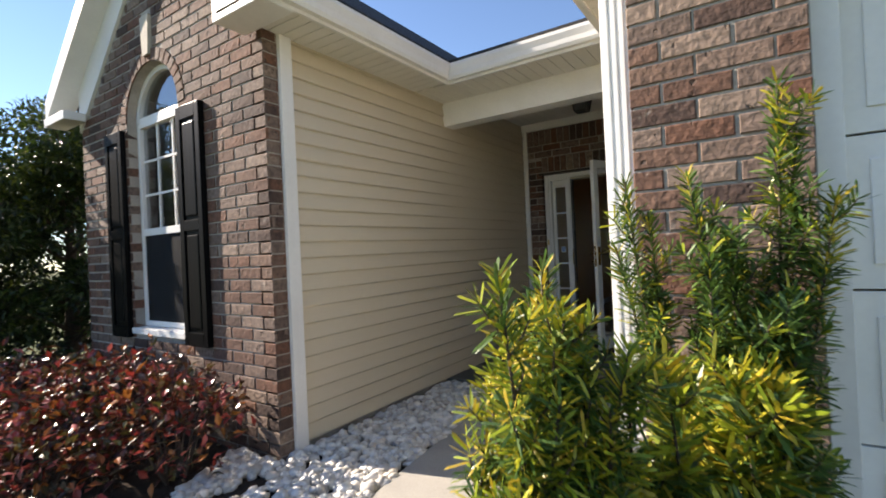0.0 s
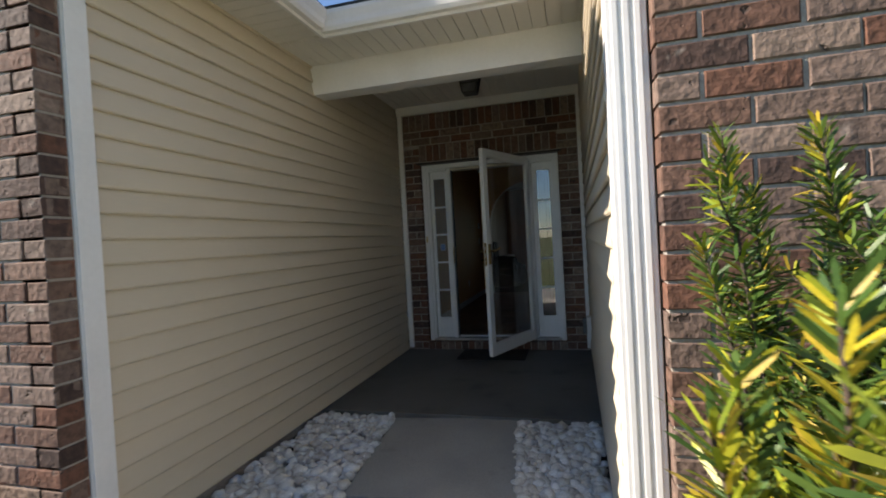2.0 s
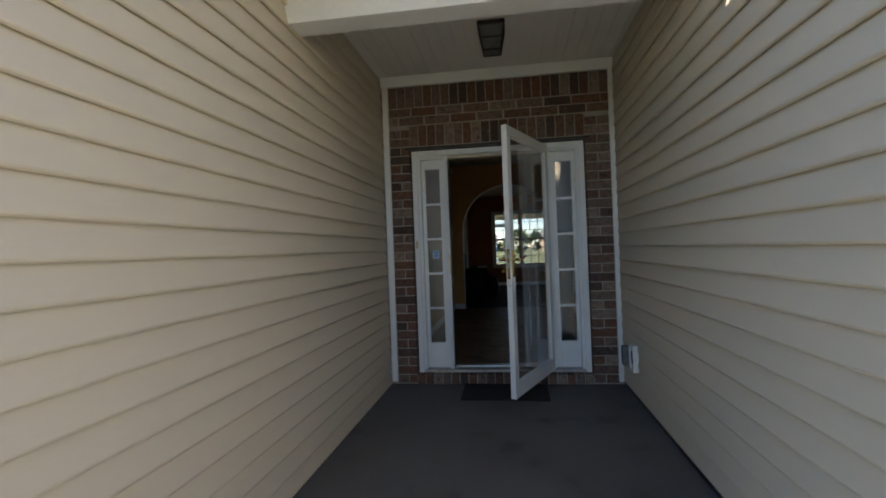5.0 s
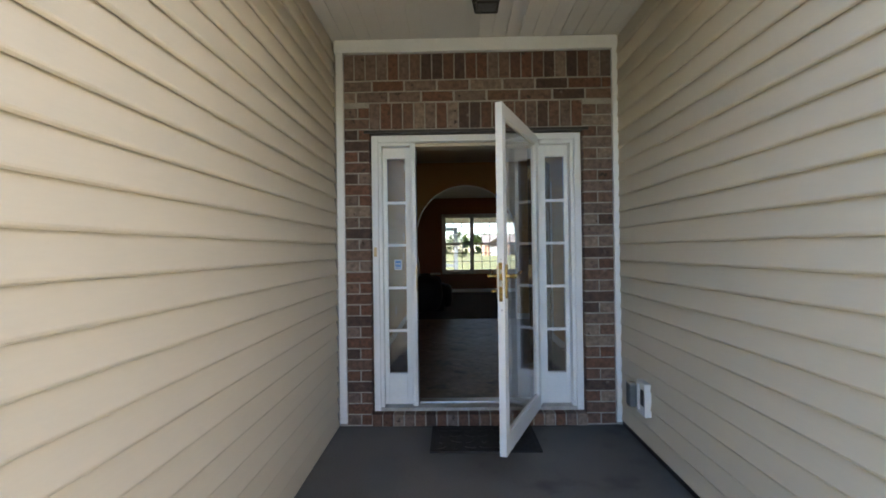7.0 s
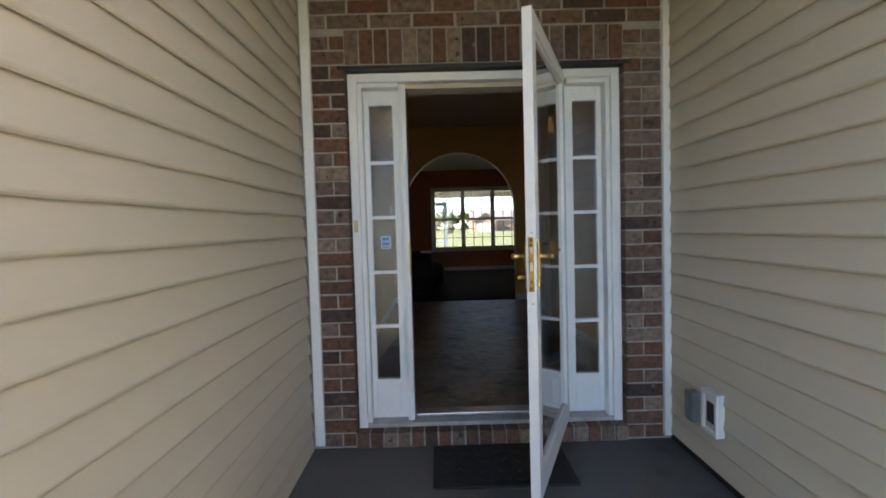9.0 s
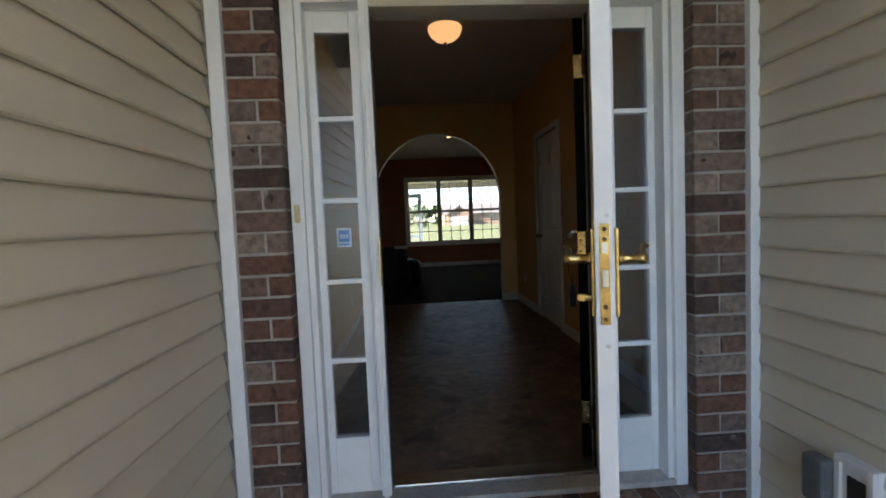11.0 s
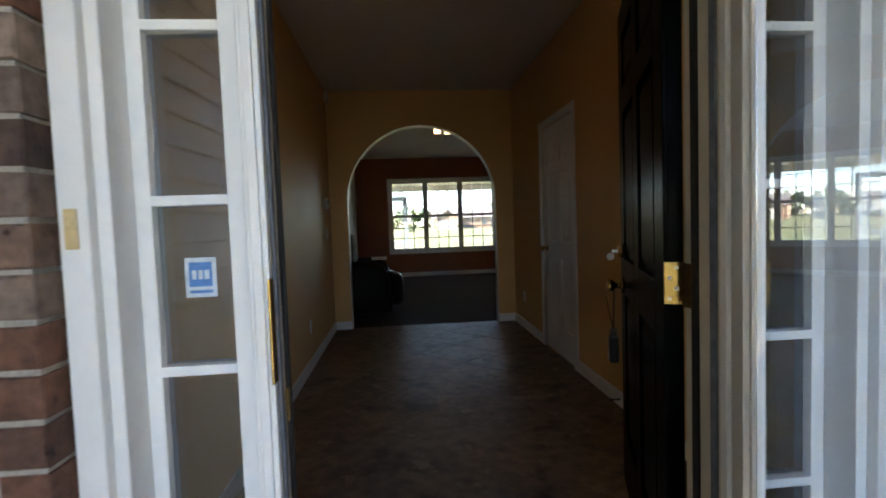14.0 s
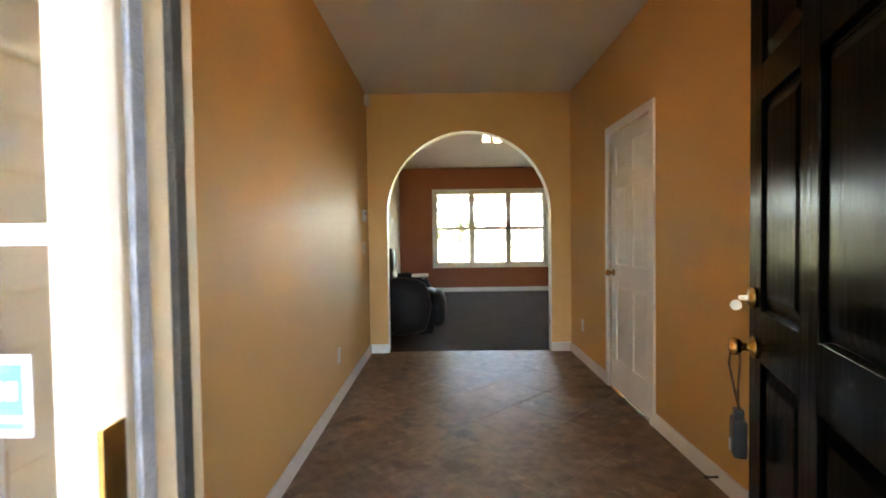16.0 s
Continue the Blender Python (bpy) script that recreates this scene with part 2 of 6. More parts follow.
def tube(bm, pts, r, seg=8):
    """Round bar through points; r may be one radius or one for each point."""
    pts = [Vector([float(c) for c in p]) for p in pts]
    rs = r if isinstance(r, (list, tuple)) else [r] * len(pts)
    rings = []
    for i, p in enumerate(pts):
        d = (pts[min(i + 1, len(pts) - 1)] - pts[max(i - 1, 0)]).normalized()
        u = d.orthogonal().normalized() if abs(d.z) > 0.99 else d.cross(Vector((0, 0, 1))).normalized()
        v = d.cross(u)
        rings.append([bm.verts.new(p + float(rs[i]) * (math.cos(2 * math.pi * k / seg) * u + math.sin(2 * math.pi * k / seg) * v)) for k in range(seg)])
    for a, b in zip(rings, rings[1:]):
        for k in range(seg):
            bm.faces.new((a[k], a[(k + 1) % seg], b[(k + 1) % seg], b[k]))
    bm.faces.new(rings[0][::-1])
    bm.faces.new(rings[-1])


def prism(bm, prof, a, b, place):
    """Extrude a closed outline prof [(u, v)] from a to b; place(u, v, w) gives the point."""
    A = [bm.verts.new(place(u, v, a)) for u, v in prof]
    B = [bm.verts.new(place(u, v, b)) for u, v in prof]
    n = len(prof)
    for i in range(n):
        bm.faces.new((A[i], A[(i + 1) % n], B[(i + 1) % n], B[i]))
    bm.faces.new(A[::-1])
    bm.faces.new(B)


def finish(bm, name, material, smooth=False):
    bmesh.ops.recalc_face_normals(bm, faces=bm.faces)
    me = bpy.data.meshes.new(name)
    bm.to_mesh(me)
    bm.free()
    me.materials.append(material)
    if smooth:
        me.polygons.foreach_set("use_smooth", [True] * len(me.polygons))
    return me


def solid(name, bm, material, label="", category="", kind="", group="", smooth=False):
    return tagged(new(name, finish(bm, name, material, smooth)), label, category, group, kind)


def part(name, bm, material, parent, label="", smooth=False):
    ob = new(name, finish(bm, name, material, smooth))
    ob.parent = parent
    return tagged(ob, label)


def thing(name, at, label, category, group="", kind="", rz=0.0):
    ob = new(name)
    ob.matrix_basis = pose(*at, 0, 0, rz)
    ob.empty_display_size = 0.1
    return tagged(ob, label, category, group, kind)


def boxes(name, material, rows, label="", category="", kind="", parent=None, bev=0.0):
    bm = bmesh.new()
    for r in rows:
        box(bm, *r, bev=bev)
    if parent:
        return part(name, bm, material, parent, label)
    return solid(name, bm, material, label, category, kind)


# ---------------------------------------------------------------- plan
XL, XR = -0.937, 1.175         # porch side walls at the door wall
XW = XL - 0.030                # sheathing behind the west siding
YB = -0.09                     # brick face of the door wall
FL, FR, FY0, FY1 = -0.905, 1.25, 0.17, 4.72   # foyer
FZ, FC = 0.10, 2.855           # foyer floor and ceiling
PC = 2.90                      # porch ceiling
SOF = 2.76                     # soffit
LY1 = 10.2                     # far wall of the living room
GZ = -0.06                     # ground
UL, UR, UB, UT = -0.69, 0.902, 0.095, 2.198   # door frame with sidelights
OL, OR = -0.358, 0.557          # door opening
BF_L, BF_R = -4.15, -4.07      # brick faces of the two front gables
PL_Y = -4.03                   # where the brick ends and the white corner posts begin

# ground sheet, beds, walk and porch slab
gr = bmesh.new()
box(gr, -400, -400, -0.5, 400, 400, GZ - 0.06)
solid("ground", gr, LAWN, "wide green lawn round the house", "ground", "structure")
bd = bmesh.new()
box(bd, -5.5, -6.2, -0.2, XR, -2.1, GZ)
solid("planting_bed", bd, MULCH, "dark mulch planting bed before the house", "bed", "structure")
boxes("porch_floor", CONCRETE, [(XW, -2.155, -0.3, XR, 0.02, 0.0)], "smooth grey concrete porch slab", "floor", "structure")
boxes("porch_edge_strip", DARKMETAL, [(XW - 0.004, -2.15, 0.0, XW + 0.006, YB, 0.045), (XR - 0.006, -2.15, 0.0, XR + 0.004, YB, 0.045)], "black starter strip along the porch slab", "trim", "structure")


def walk_line(s):
    """Centre of the walk, s from 0 at the porch to 1 out front."""
    p = [Vector(q) for q in ((0.135, -2.16), (0.22, -3.0), (0.36, -4.2), (0.85, -5.6), (2.4, -6.9))]
    f = s * (len(p) - 1)
    i = min(int(f), len(p) - 2)
    return p[i].lerp(p[i + 1], f - i)


pave = thing("pavement", (0, 0, 0), "light grey concrete front walk with cut joints", "pavement", kind="structure")
for i, (a, b) in enumerate(((0.0, 0.30), (0.305, 0.62), (0.625, 1.0))):
    bm = bmesh.new()
    left, right = [], []
    for k in range(7):
        s = a + (b - a) * k / 6
        c = walk_line(s)
        d = (walk_line(min(s + 0.02, 1)) - walk_line(max(s - 0.02, 0))).normalized()
        n = Vector((-d.y, d.x))
        left.append(c - n * 0.448), right.append(c + n * 0.448)
    outline = left + right[::-1]
    prism(bm, [tuple(v) for v in outline], -0.2, -0.02, lambda u, v, w: (u, v, w))
    part("slab", bm, WALKWAY, pave)


# ---------------------------------------------------------------- siding walls
def siding(wall, x, side, y0, y1, z0, z1, step):
    """Lapped boards on a wall that faces side (+1: towards +x), one every step."""
    bm = bmesh.new()
    p = 0.023 * side
    prism(bm, [(0, 0.006), (p * 0.55, 0.006), (p * 0.55, 0.0), (p * 0.68, 0.0), (p * 0.93, 0.006), (p, 0.013), (0.003 * side, step + 0.005), (0, step + 0.005)], y0, y1, lambda u, v, w: (u, w, v))
    me = finish(bm, "siding_board", VINYL)
    z = z0
    while z < z1:
        ob = new("siding_board", me)
        ob.parent = wall
        ob.matrix_basis = pose(x, 0, z)
        z += step


boxes("wall_west", VINYL, [(XL - 0.14, -4.02, -0.3, XW - 0.001, 0.17, 3.05)], "cream vinyl lap siding on the porch side wall", "wall", "structure")
boxes("wall_east", VINYL, [(XR + 0.001, -3.95, -0.3, XR + 0.14, 0.17, 3.05)], "cream vinyl lap siding on the garage side wall", "wall", "structure")
WALL_W, WALL_E = bpy.data.objects["wall_west"], bpy.data.objects["wall_east"]
boxes("foundation_strip", MORTAR, [(XW - 0.02, -3.93, -0.3, XW + 0.004, -2.16, 0.0), (XR - 0.004, -3.93, -0.3, XR + 0.02, -2.16, 0.0)], "dark footing below the siding", "trim", "structure")


def corner_post(name, x0, x1, y0, y1, z0, z1):
    post = thing(name, ((x0 + x1) / 2, (y0 + y1) / 2, z0), "white ribbed vinyl corner post at the end of the siding", "corner post", kind="structure")
    bm = bmesh.new()
    hx, hy = (x1 - x0) / 2, (y1 - y0) / 2
    box(bm, -hx, -hy, 0, hx, hy, z1 - z0, bev=0.004)
    part("post", bm, TRIM, post)
    for k in (-0.55, 0.0, 0.55):
        bm = bmesh.new()
        box(bm, hx * k - 0.009, -hy - 0.005, 0, hx * k + 0.009, -hy - 0.0005, z1 - z0, bev=0.002)
        part("rib", bm, TRIM, post)
    return post


corner_post("corner_trim_west", XL - 0.06, XL + 0.018, PL_Y, -3.93, -0.04, SOF)
corner_post("corner_trim_east", XR - 0.018, XR + 0.098, -4.01, -3.90, -0.04, SOF)

# ---------------------------------------------------------------- door wall: brick piers, head and mortar body
boxes("wall_north", MORTAR, [(XW, YB + 0.007, 0.0, UL - 0.012, 0.16, 2.95), (UR + 0.012, YB + 0.007, 0.0, XR, 0.16, 2.95), (UL - 0.012, YB + 0.007, UT + 0.03, UR + 0.012, 0.16, 2.95), (UL - 0.012, YB + 0.0, 0.0, UR + 0.012, 0.16, UB - 0.012)],
      "dark red brick entrance wall round the door", "wall", "structure")
boxes("corner_bead", TRIM, [(XL + 0.002, YB - 0.03, 0.03, XL + 0.055, YB + 0.01, 2.80), (XR - 0.055, YB - 0.03, 0.03, XR - 0.015, YB + 0.01, 2.80)], "narrow white trim where brick meets siding", "trim", "structure", bev=0.003)
boxes("frieze_board", TRIM, [(XL - 0.010, YB - 0.032, 2.80, XR - 0.012, YB + 0.01, PC - 0.004)], "white frieze board under the porch ceiling", "trim", "structure", bev=0.003)
boxes("steel_lintel", DARKMETAL, [(UL - 0.045, YB - 0.006, UT + 0.004, UR + 0.045, 0.02, UT + 0.026)], "dark steel lintel over the door", "lintel", "structure")


def piece_mesh(l, h, d=0.05, ch=0.004, seed=0):
    """One brick with a chamfered, slightly uneven front at y = 0."""
    rng = random.Random(seed)
    bm = bmesh.new()
    j = lambda a: rng.uniform(-a, a)
    back = [bm.verts.new((x, d, z)) for x, z in ((-l / 2, -h / 2), (l / 2, -h / 2), (l / 2, h / 2), (-l / 2, h / 2))]
    mid = [bm.verts.new((x + j(0.0015), ch, z + j(0.0015))) for x, z in ((-l / 2, -h / 2), (l / 2, -h / 2), (l / 2, h / 2), (-l / 2, h / 2))]
    fr = [bm.verts.new((x + j(0.002), j(0.0015), z + j(0.002))) for x, z in ((-l / 2 + ch, -h / 2 + ch), (l / 2 - ch, -h / 2 + ch), (l / 2 - ch, h / 2 - ch), (-l / 2 + ch, h / 2 - ch))]
    for a, b in ((back, mid), (mid, fr)):
        for i in range(4):
            bm.faces.new((a[i], a[(i + 1) % 4], b[(i + 1) % 4], b[i]))
    bm.faces.new(fr)
    return finish(bm, "brick", BRICK)


PIECES = {}


def brick(parent, m, l, h, d=0.05):
    k = (round(l, 2), round(h, 3), round(d, 3), random.randrange(3))
    if k not in PIECES:
        PIECES[k] = piece_mesh(k[0] if abs(k[0] - l) < 0.006 else l, h, d, seed=len(PIECES))
    ob = new("brick", PIECES[k])
    ob.parent = parent
    ob.matrix_basis = m
    return ob


BH, BL, JT = 0.072, 0.235, 0.011
CH = 0.0825


def runs(x0, x1, z0, z1, off=0.0, holes=None):
    """Running bond: yields (centre x, centre z, length)."""
    n = int(round((z1 - z0) / CH))
    for r in range(n):
        zc = z0 + CH * (r + 0.5)
        if zc + BH / 2 > z1 + 0.01:
            break
        cuts = [(x0, x1)]
        for a, b in (holes(zc) if holes else ()):
            cuts = [q for c0, c1 in cuts for q in ((c0, min(c1, a)), (max(c0, b), c1)) if q[1] - q[0] > 0.02]
        for c0, c1 in cuts:
            x = x0 + off - (BL + JT) * (1.5 if r % 2 else 1.0)
            while x < c1:
                a, b = max(x, c0), min(x + BL, c1)
                if b - a > 0.025:
                    yield (a + b) / 2, zc, b - a
                x += BL + JT


# ---------------------------------------------------------------- left gable wall
WGX, WGW = -2.43, 0.425       # window centre and half width
GL, GR = -3.80, XL             # gable wall ends
RIDGE_X = -2.37


def rake(x):
    """Underside of the gable roof at the wall."""
    return 2.76 + 0.95 * (x + 3.62) if x < RIDGE_X else 2.76 + 0.95 * (RIDGE_X + 3.62) - 0.62 * (x - RIDGE_X)


W_SILL, W_SPRING = 0.73, 2.50


def facade_holes(z):
    out = []
    if W_SILL - 0.08 < z < W_SPRING:
        out.append((WGX - WGW - 0.004, WGX + WGW + 0.004))
    elif W_SPRING <= z < W_SPRING + WGW + 0.12:
        r = math.sqrt(max((WGW + 0.112) ** 2 - (z - W_SPRING) ** 2, 0))
        out.append((WGX - r, WGX + r))
    if 3.00 < z < 3.32:
        out.append((WGX - 0.07, WGX + 0.07))
    zt = z + 0.05
    if zt > 2.76:
        out.append((-9, -3.62 + (zt - 2.76) / 0.95))
        out.append((RIDGE_X + (rake(RIDGE_X) - zt) / 0.62, 9))
    return out


def facade_body():
    """Mortar body with the arched window cut through it."""
    bm = bmesh.new()
    y0, y1 = BF_L + 0.007, BF_L + 0.13
    P = lambda u, v, w: (u, w, v)
    w = WGW + 0.004
    prism(bm, [(GL, -0.2), (WGX - w, -0.2), (WGX - w, W_SPRING), (GL, W_SPRING)], y0, y1, P)
    prism(bm, [(WGX + w, -0.2), (GR - 0.004, -0.2), (GR - 0.004, W_SPRING), (WGX + w, W_SPRING)], y0, y1, P)
    prism(bm, [(WGX - w, -0.2), (WGX + w, -0.2), (WGX + w, W_SILL - 0.06), (WGX - w, W_SILL - 0.06)], y0, y1, P)
    n = 16
    arc = [(WGX - w * math.cos(math.pi * i / n), W_SPRING + w * math.sin(math.pi * i / n)) for i in range(n + 1)]
    top = W_SPRING + w + 0.02
    for (a, b), (c, d) in zip(arc, arc[1:]):
        prism(bm, [(a, b), (c, d), (c, top), (a, top)], y0, y1, P)
    prism(bm, [(GL, W_SPRING), (WGX - w, W_SPRING), (WGX - w, top), (-3.62, top), (GL, top)], y0, y1, P)
    prism(bm, [(WGX + w, W_SPRING), (GR - 0.004, W_SPRING), (GR - 0.004, top), (WGX + w, top)], y0, y1, P)
    prism(bm, [(-3.50, top), (GR - 0.3, top), (RIDGE_X, rake(RIDGE_X) - 0.01)], y0, y1, P)
    # return of the brick round the corner
    box(bm, GR - 0.14, BF_L + 0.007, -0.2, GR - 0.012, PL_Y, SOF)
    return bm


solid("wall_gable", facade_body(), MORTAR, "tumbled brown brick gable wall with an arched window", "wall", "structure")
WALL_G = bpy.data.objects["wall_gable"]
for name, rows, lab in (("wall_gable_side", [(GL, BF_L + 0.13, -0.2, GL + 0.14, 3.0, 3.0)], "brick side wall of the bedroom wing"),
                        ("wall_gable_back", [(GL, 2.9, -0.2, XL, 3.0, 3.0)], "plain back wall of the bedroom wing")):
    boxes(name, MORTAR, rows, lab, "wall", "structure")


# ---------------------------------------------------------------- arched window with shutters
def muntin_grid(bm, x0, x1, z0, z1, y, nx, nz, t=0.018):
    for i in range(1, nx):
        x = x0 + (x1 - x0) * i / nx
        box(bm, x - t / 2, y - 0.008, z0, x + t / 2, y + 0.008, z1)
    for i in range(1, nz):
        z = z0 + (z1 - z0) * i / nz
        box(bm, x0, y - 0.007, z - t / 2, x1, y + 0.007, z + t / 2)


def pane(name, rows, parent, material=None):
    bm = bmesh.new()
    for r in rows:
        box(bm, *r)
    ob = part(name, bm, material or GLASS, parent)
    ob.visible_shadow = False
    return ob


def half_ring(bm, cx, cz, r0, r1, y0, y1, n=20):
    for i in range(n):
        a, b = math.pi * i / n, math.pi * (i + 1) / n
        q = [(cx + r * math.cos(t), cz + r * math.sin(t)) for r, t in ((r0, a), (r1, a), (r1, b), (r0, b))]
        prism(bm, q, y0, y1, lambda u, v, w: (u, w, v))


aw = thing("window_1", (WGX, BF_L + 0.11, W_SILL), "arched white double-hung window with white grids", "window", kind="structure")
yy = 0.0
bm = bmesh.new()
H1, H2 = 1.545 - W_SILL, W_SPRING - W_SILL
f = 0.045
for r in ((-WGW, 0, -WGW + f, H2), (WGW - f, 0, WGW, H2), (-WGW + f, 0, WGW - f, f), (-WGW + f, H2 - 0.04, WGW - f, H2 + 0.045), (-WGW + f, H1 - 0.03, WGW - f, H1 + 0.03)):
    box(bm, r[0], -0.03, r[1], r[2], 0.03, r[3], bev=0.003)
half_ring(bm, 0, H2 + 0.005, WGW - f, WGW, -0.03, 0.03)
part("window_frame", bm, TRIM, aw)
bm = bmesh.new()
muntin_grid(bm, -WGW + f, WGW - f, H1 + 0.03, H2 - 0.04, 0.0, 3, 3)
muntin_grid(bm, -WGW + f, WGW - f, f, H1 - 0.03, 0.012, 3, 3)
part("muntin", bm, TRIM, aw)
pane("pane", [(-WGW + f, 0.004, H1 + 0.03, WGW - f, 0.008, H2 - 0.04)], aw, COATED)
pane("pane", [(-WGW + f, 0.016, f, WGW - f, 0.020, H1 - 0.03)], aw, COATED)
bm = bmesh.new()
n = 20
prism(bm, [((WGW - f) * math.cos(math.pi * i / n), H2 + 0.03 + (WGW - f - 0.025) * math.sin(math.pi * i / n)) for i in range(n + 1)], 0.004, 0.008, lambda u, v, w: (u, w, v))
part("pane", bm, COATED, aw).visible_shadow = False
bm = bmesh.new()
box(bm, -WGW - 0.02, -0.13, -0.055, WGW + 0.02, 0.0, -0.005, bev=0.004)
part("window_sill", bm, TRIM, aw)
SCREEN = bpy.data.materials.new("dark_insect_screen")
SCREEN.use_nodes = True
sn_, sl_ = SCREEN.node_tree.nodes, SCREEN.node_tree.links
sn_["Principled BSDF"].inputs["Base Color"].default_value = (0.012, 0.014, 0.017, 1)
sn_["Principled BSDF"].inputs["Roughness"].default_value = 0.6
sn_["Principled BSDF"].inputs["Specular IOR Level"].default_value = 0.1
see = sn_.new("ShaderNodeBsdfTransparent")
blend = sn_.new("ShaderNodeMixShader")
blend.inputs[0].default_value = 0.86
sl_.new(see.outputs[0], blend.inputs[1])
sl_.new(sn_["Principled BSDF"].outputs[0], blend.inputs[2])
sl_.new(blend.outputs[0], sn_["Material Output"].inputs[0])
bm = bmesh.new()
box(bm, -WGW + f, -0.016, f, WGW - f, -0.014, H1 - 0.03)
part("insect_screen", bm, SCREEN, aw, "dark insect screen over the lower sash")
# room darkness put into this wall's colour, so the panes look dark
boxes("bedroom_partition", mat("darkened_room_paint", (0.06, 0.048, 0.04), (0.05, 0.04, 0.034), rough=0.7), [(GL + 0.14, -3.2, -0.1, XL - 0.14, -3.1, 3.0)], "plain bedroom wall behind the window, coloured dark as if unlit", "wall", "structure")
boxes("bedroom_ceiling", CEIL, [(GL, BF_L + 0.13, 3.0, XL, 3.0, 3.05)], "plain white bedroom ceiling", "ceiling", "structure")
boxes("bedroom_floor", CARPET, [(GL + 0.14, BF_L + 0.13, -0.1, XL - 0.14, 2.9, 0.05)], "taupe bedroom carpet", "floor", "structure")

shut = thing("shutter", (WGX + WGW + 0.04, BF_L - 0.004, 0.64), "glossy black raised-panel shutter beside the window", "shutter", group="window shutters")
SW, SH = 0.315, 1.80
bm = bmesh.new()
box(bm, 0, -0.022, 0, SW, 0.004, SH, bev=0.003)
part("backing", bm, SHUTTER, shut)
for x0, x1, z0, z1 in ((0, 0.055, 0, SH), (SW - 0.055, SW, 0, SH), (0.055, SW - 0.055, SH - 0.10, SH), (0.055, SW - 0.055, 0, 0.10), (0.055, SW - 0.055, 0.86, 0.94)):
    bm = bmesh.new()
    box(bm, x0, -0.040, z0, x1, -0.0225, z1, bev=0.003)
    part("stile" if x1 - x0 < 0.1 else "rail", bm, SHUTTER, shut)
for z0, z1 in ((0.13, 0.83), (0.97, SH - 0.13)):
    bm = bmesh.new()
    box(bm, 0.08, -0.036, z0, SW - 0.08, -0.0225, z1, bev=0.010)
    part("panel", bm, SHUTTER, shut)
copy_thing(shut, pose(WGX - WGW - 0.04 - SW, BF_L - 0.004, 0.64))

key = bmesh.new()
prism(key, [(WGX - 0.045, 2.98), (WGX + 0.045, 2.98), (WGX + 0.07, 3.30), (WGX - 0.07, 3.30)], BF_L - 0.025, BF_L + 0.05, lambda u, v, w: (u, w, v))
solid("keystone", key, mat("cast_stone", (0.62, 0.57, 0.48), (0.54, 0.49, 0.41), scale=10, rough=0.9, bump=0.4), "pale cast stone keystone above the arched window", "keystone")

# ---------------------------------------------------------------- right pier and garage front
GX0 = 1.86
boxes("wall_pier", MORTAR, [(XR + 0.112, BF_R + 0.007, -0.2, GX0, -3.9, SOF), (GX0 + 0.002, -3.96, 2.25, 5.2, -3.80, 3.1)], "tumbled red-brown brick pier beside the garage", "wall", "structure")
boxes("garage_jamb", TRIM, [(GX0 + 0.002, BF_R + 0.11, -0.06, GX0 + 0.087, -3.80, 2.25), (GX0 + 0.087, BF_R + 0.11, 2.16, 5.0, -3.80, 2.25)], "white garage door casing", "trim", "structure", bev=0.004)
gd = thing("garage_door", (GX0 + 0.089, -3.86, -0.05), "white sectional garage door with raised panels", "garage door", kind="structure")
for k in range(4):
    bm = bmesh.new()
    z0 = k * 0.552
    box(bm, 0, 0, z0 + 0.003, 2.45, 0.04, z0 + 0.547, bev=0.004)
    for j in range(4):
        box(bm, 0.07 + j * 0.6, -0.010, z0 + 0.09, 0.57 + j * 0.6, -0.0005, z0 + 0.46, bev=0.004)
    part("section", bm, TRIM, gd)
boxes("wall_garage", MORTAR, [(5.0, -4.07, -0.2, 5.14, 3.0, 3.0), (XR + 0.14, 2.9, -0.2, 5.0, 3.0, 3.0)], "plain garage walls", "wall", "structure")

# ---------------------------------------------------------------- roofs, eaves, gutters
EX, EY = -0.506, -2.556        # outer gutter edges


def gutter_prof(d):
    """Ogee gutter outline, outwards u from 0 (at the fascia) to d."""
    return [(0, 0.0), (d * 0.55, 0.0), (d * 0.72, 0.025), (d * 0.78, 0.06), (d * 0.95, 0.095), (d, 0.105), (d, 0.13), (d - 0.012, 0.13), (d - 0.012, 0.11), (0.012, 0.015), (0, 0.13)]


eave = bmesh.new()
# soffit boards with narrow grooves
soffit_boards = []
y = -4.30
while y < EY + 0.02:
    soffit_boards += [(XW, y, SOF, EX - 0.09, y + 0.094, SOF + 0.02), (0.75 + 0.09, y, SOF, XR, y + 0.094, SOF + 0.02)]
    y += 0.1
x = XW
while x < XR - 0.02:
    soffit_boards.append((x, EY + 0.09, SOF, min(x + 0.094, XR), -2.02, SOF + 0.02))
    x += 0.1
box(eave, XL - 0.1, -4.4, SOF + 0.021, EX - 0.09, -2.0, SOF + 0.04)
box(eave, 0.84, -4.4, SOF + 0.021, XR + 0.1, -2.0, SOF + 0.04)
box(eave, XL, EY + 0.09, SOF + 0.021, XR, -1.9, SOF + 0.04)
soffit_body = solid("soffit", eave, SOFFIT, "white ribbed vinyl soffit under the eaves", "soffit", "structure")
for r in soffit_boards:
    bm = bmesh.new()
    box(bm, *r)
    part("soffit_board", bm, SOFFIT, soffit_body)
fas = bmesh.new()
box(fas, EX - 0.095, -4.40, SOF - 0.012, EX - 0.075, EY + 0.075, SOF + 0.15)
box(fas, 0.825, -4.40, SOF - 0.012, 0.845, EY + 0.075, SOF + 0.15)
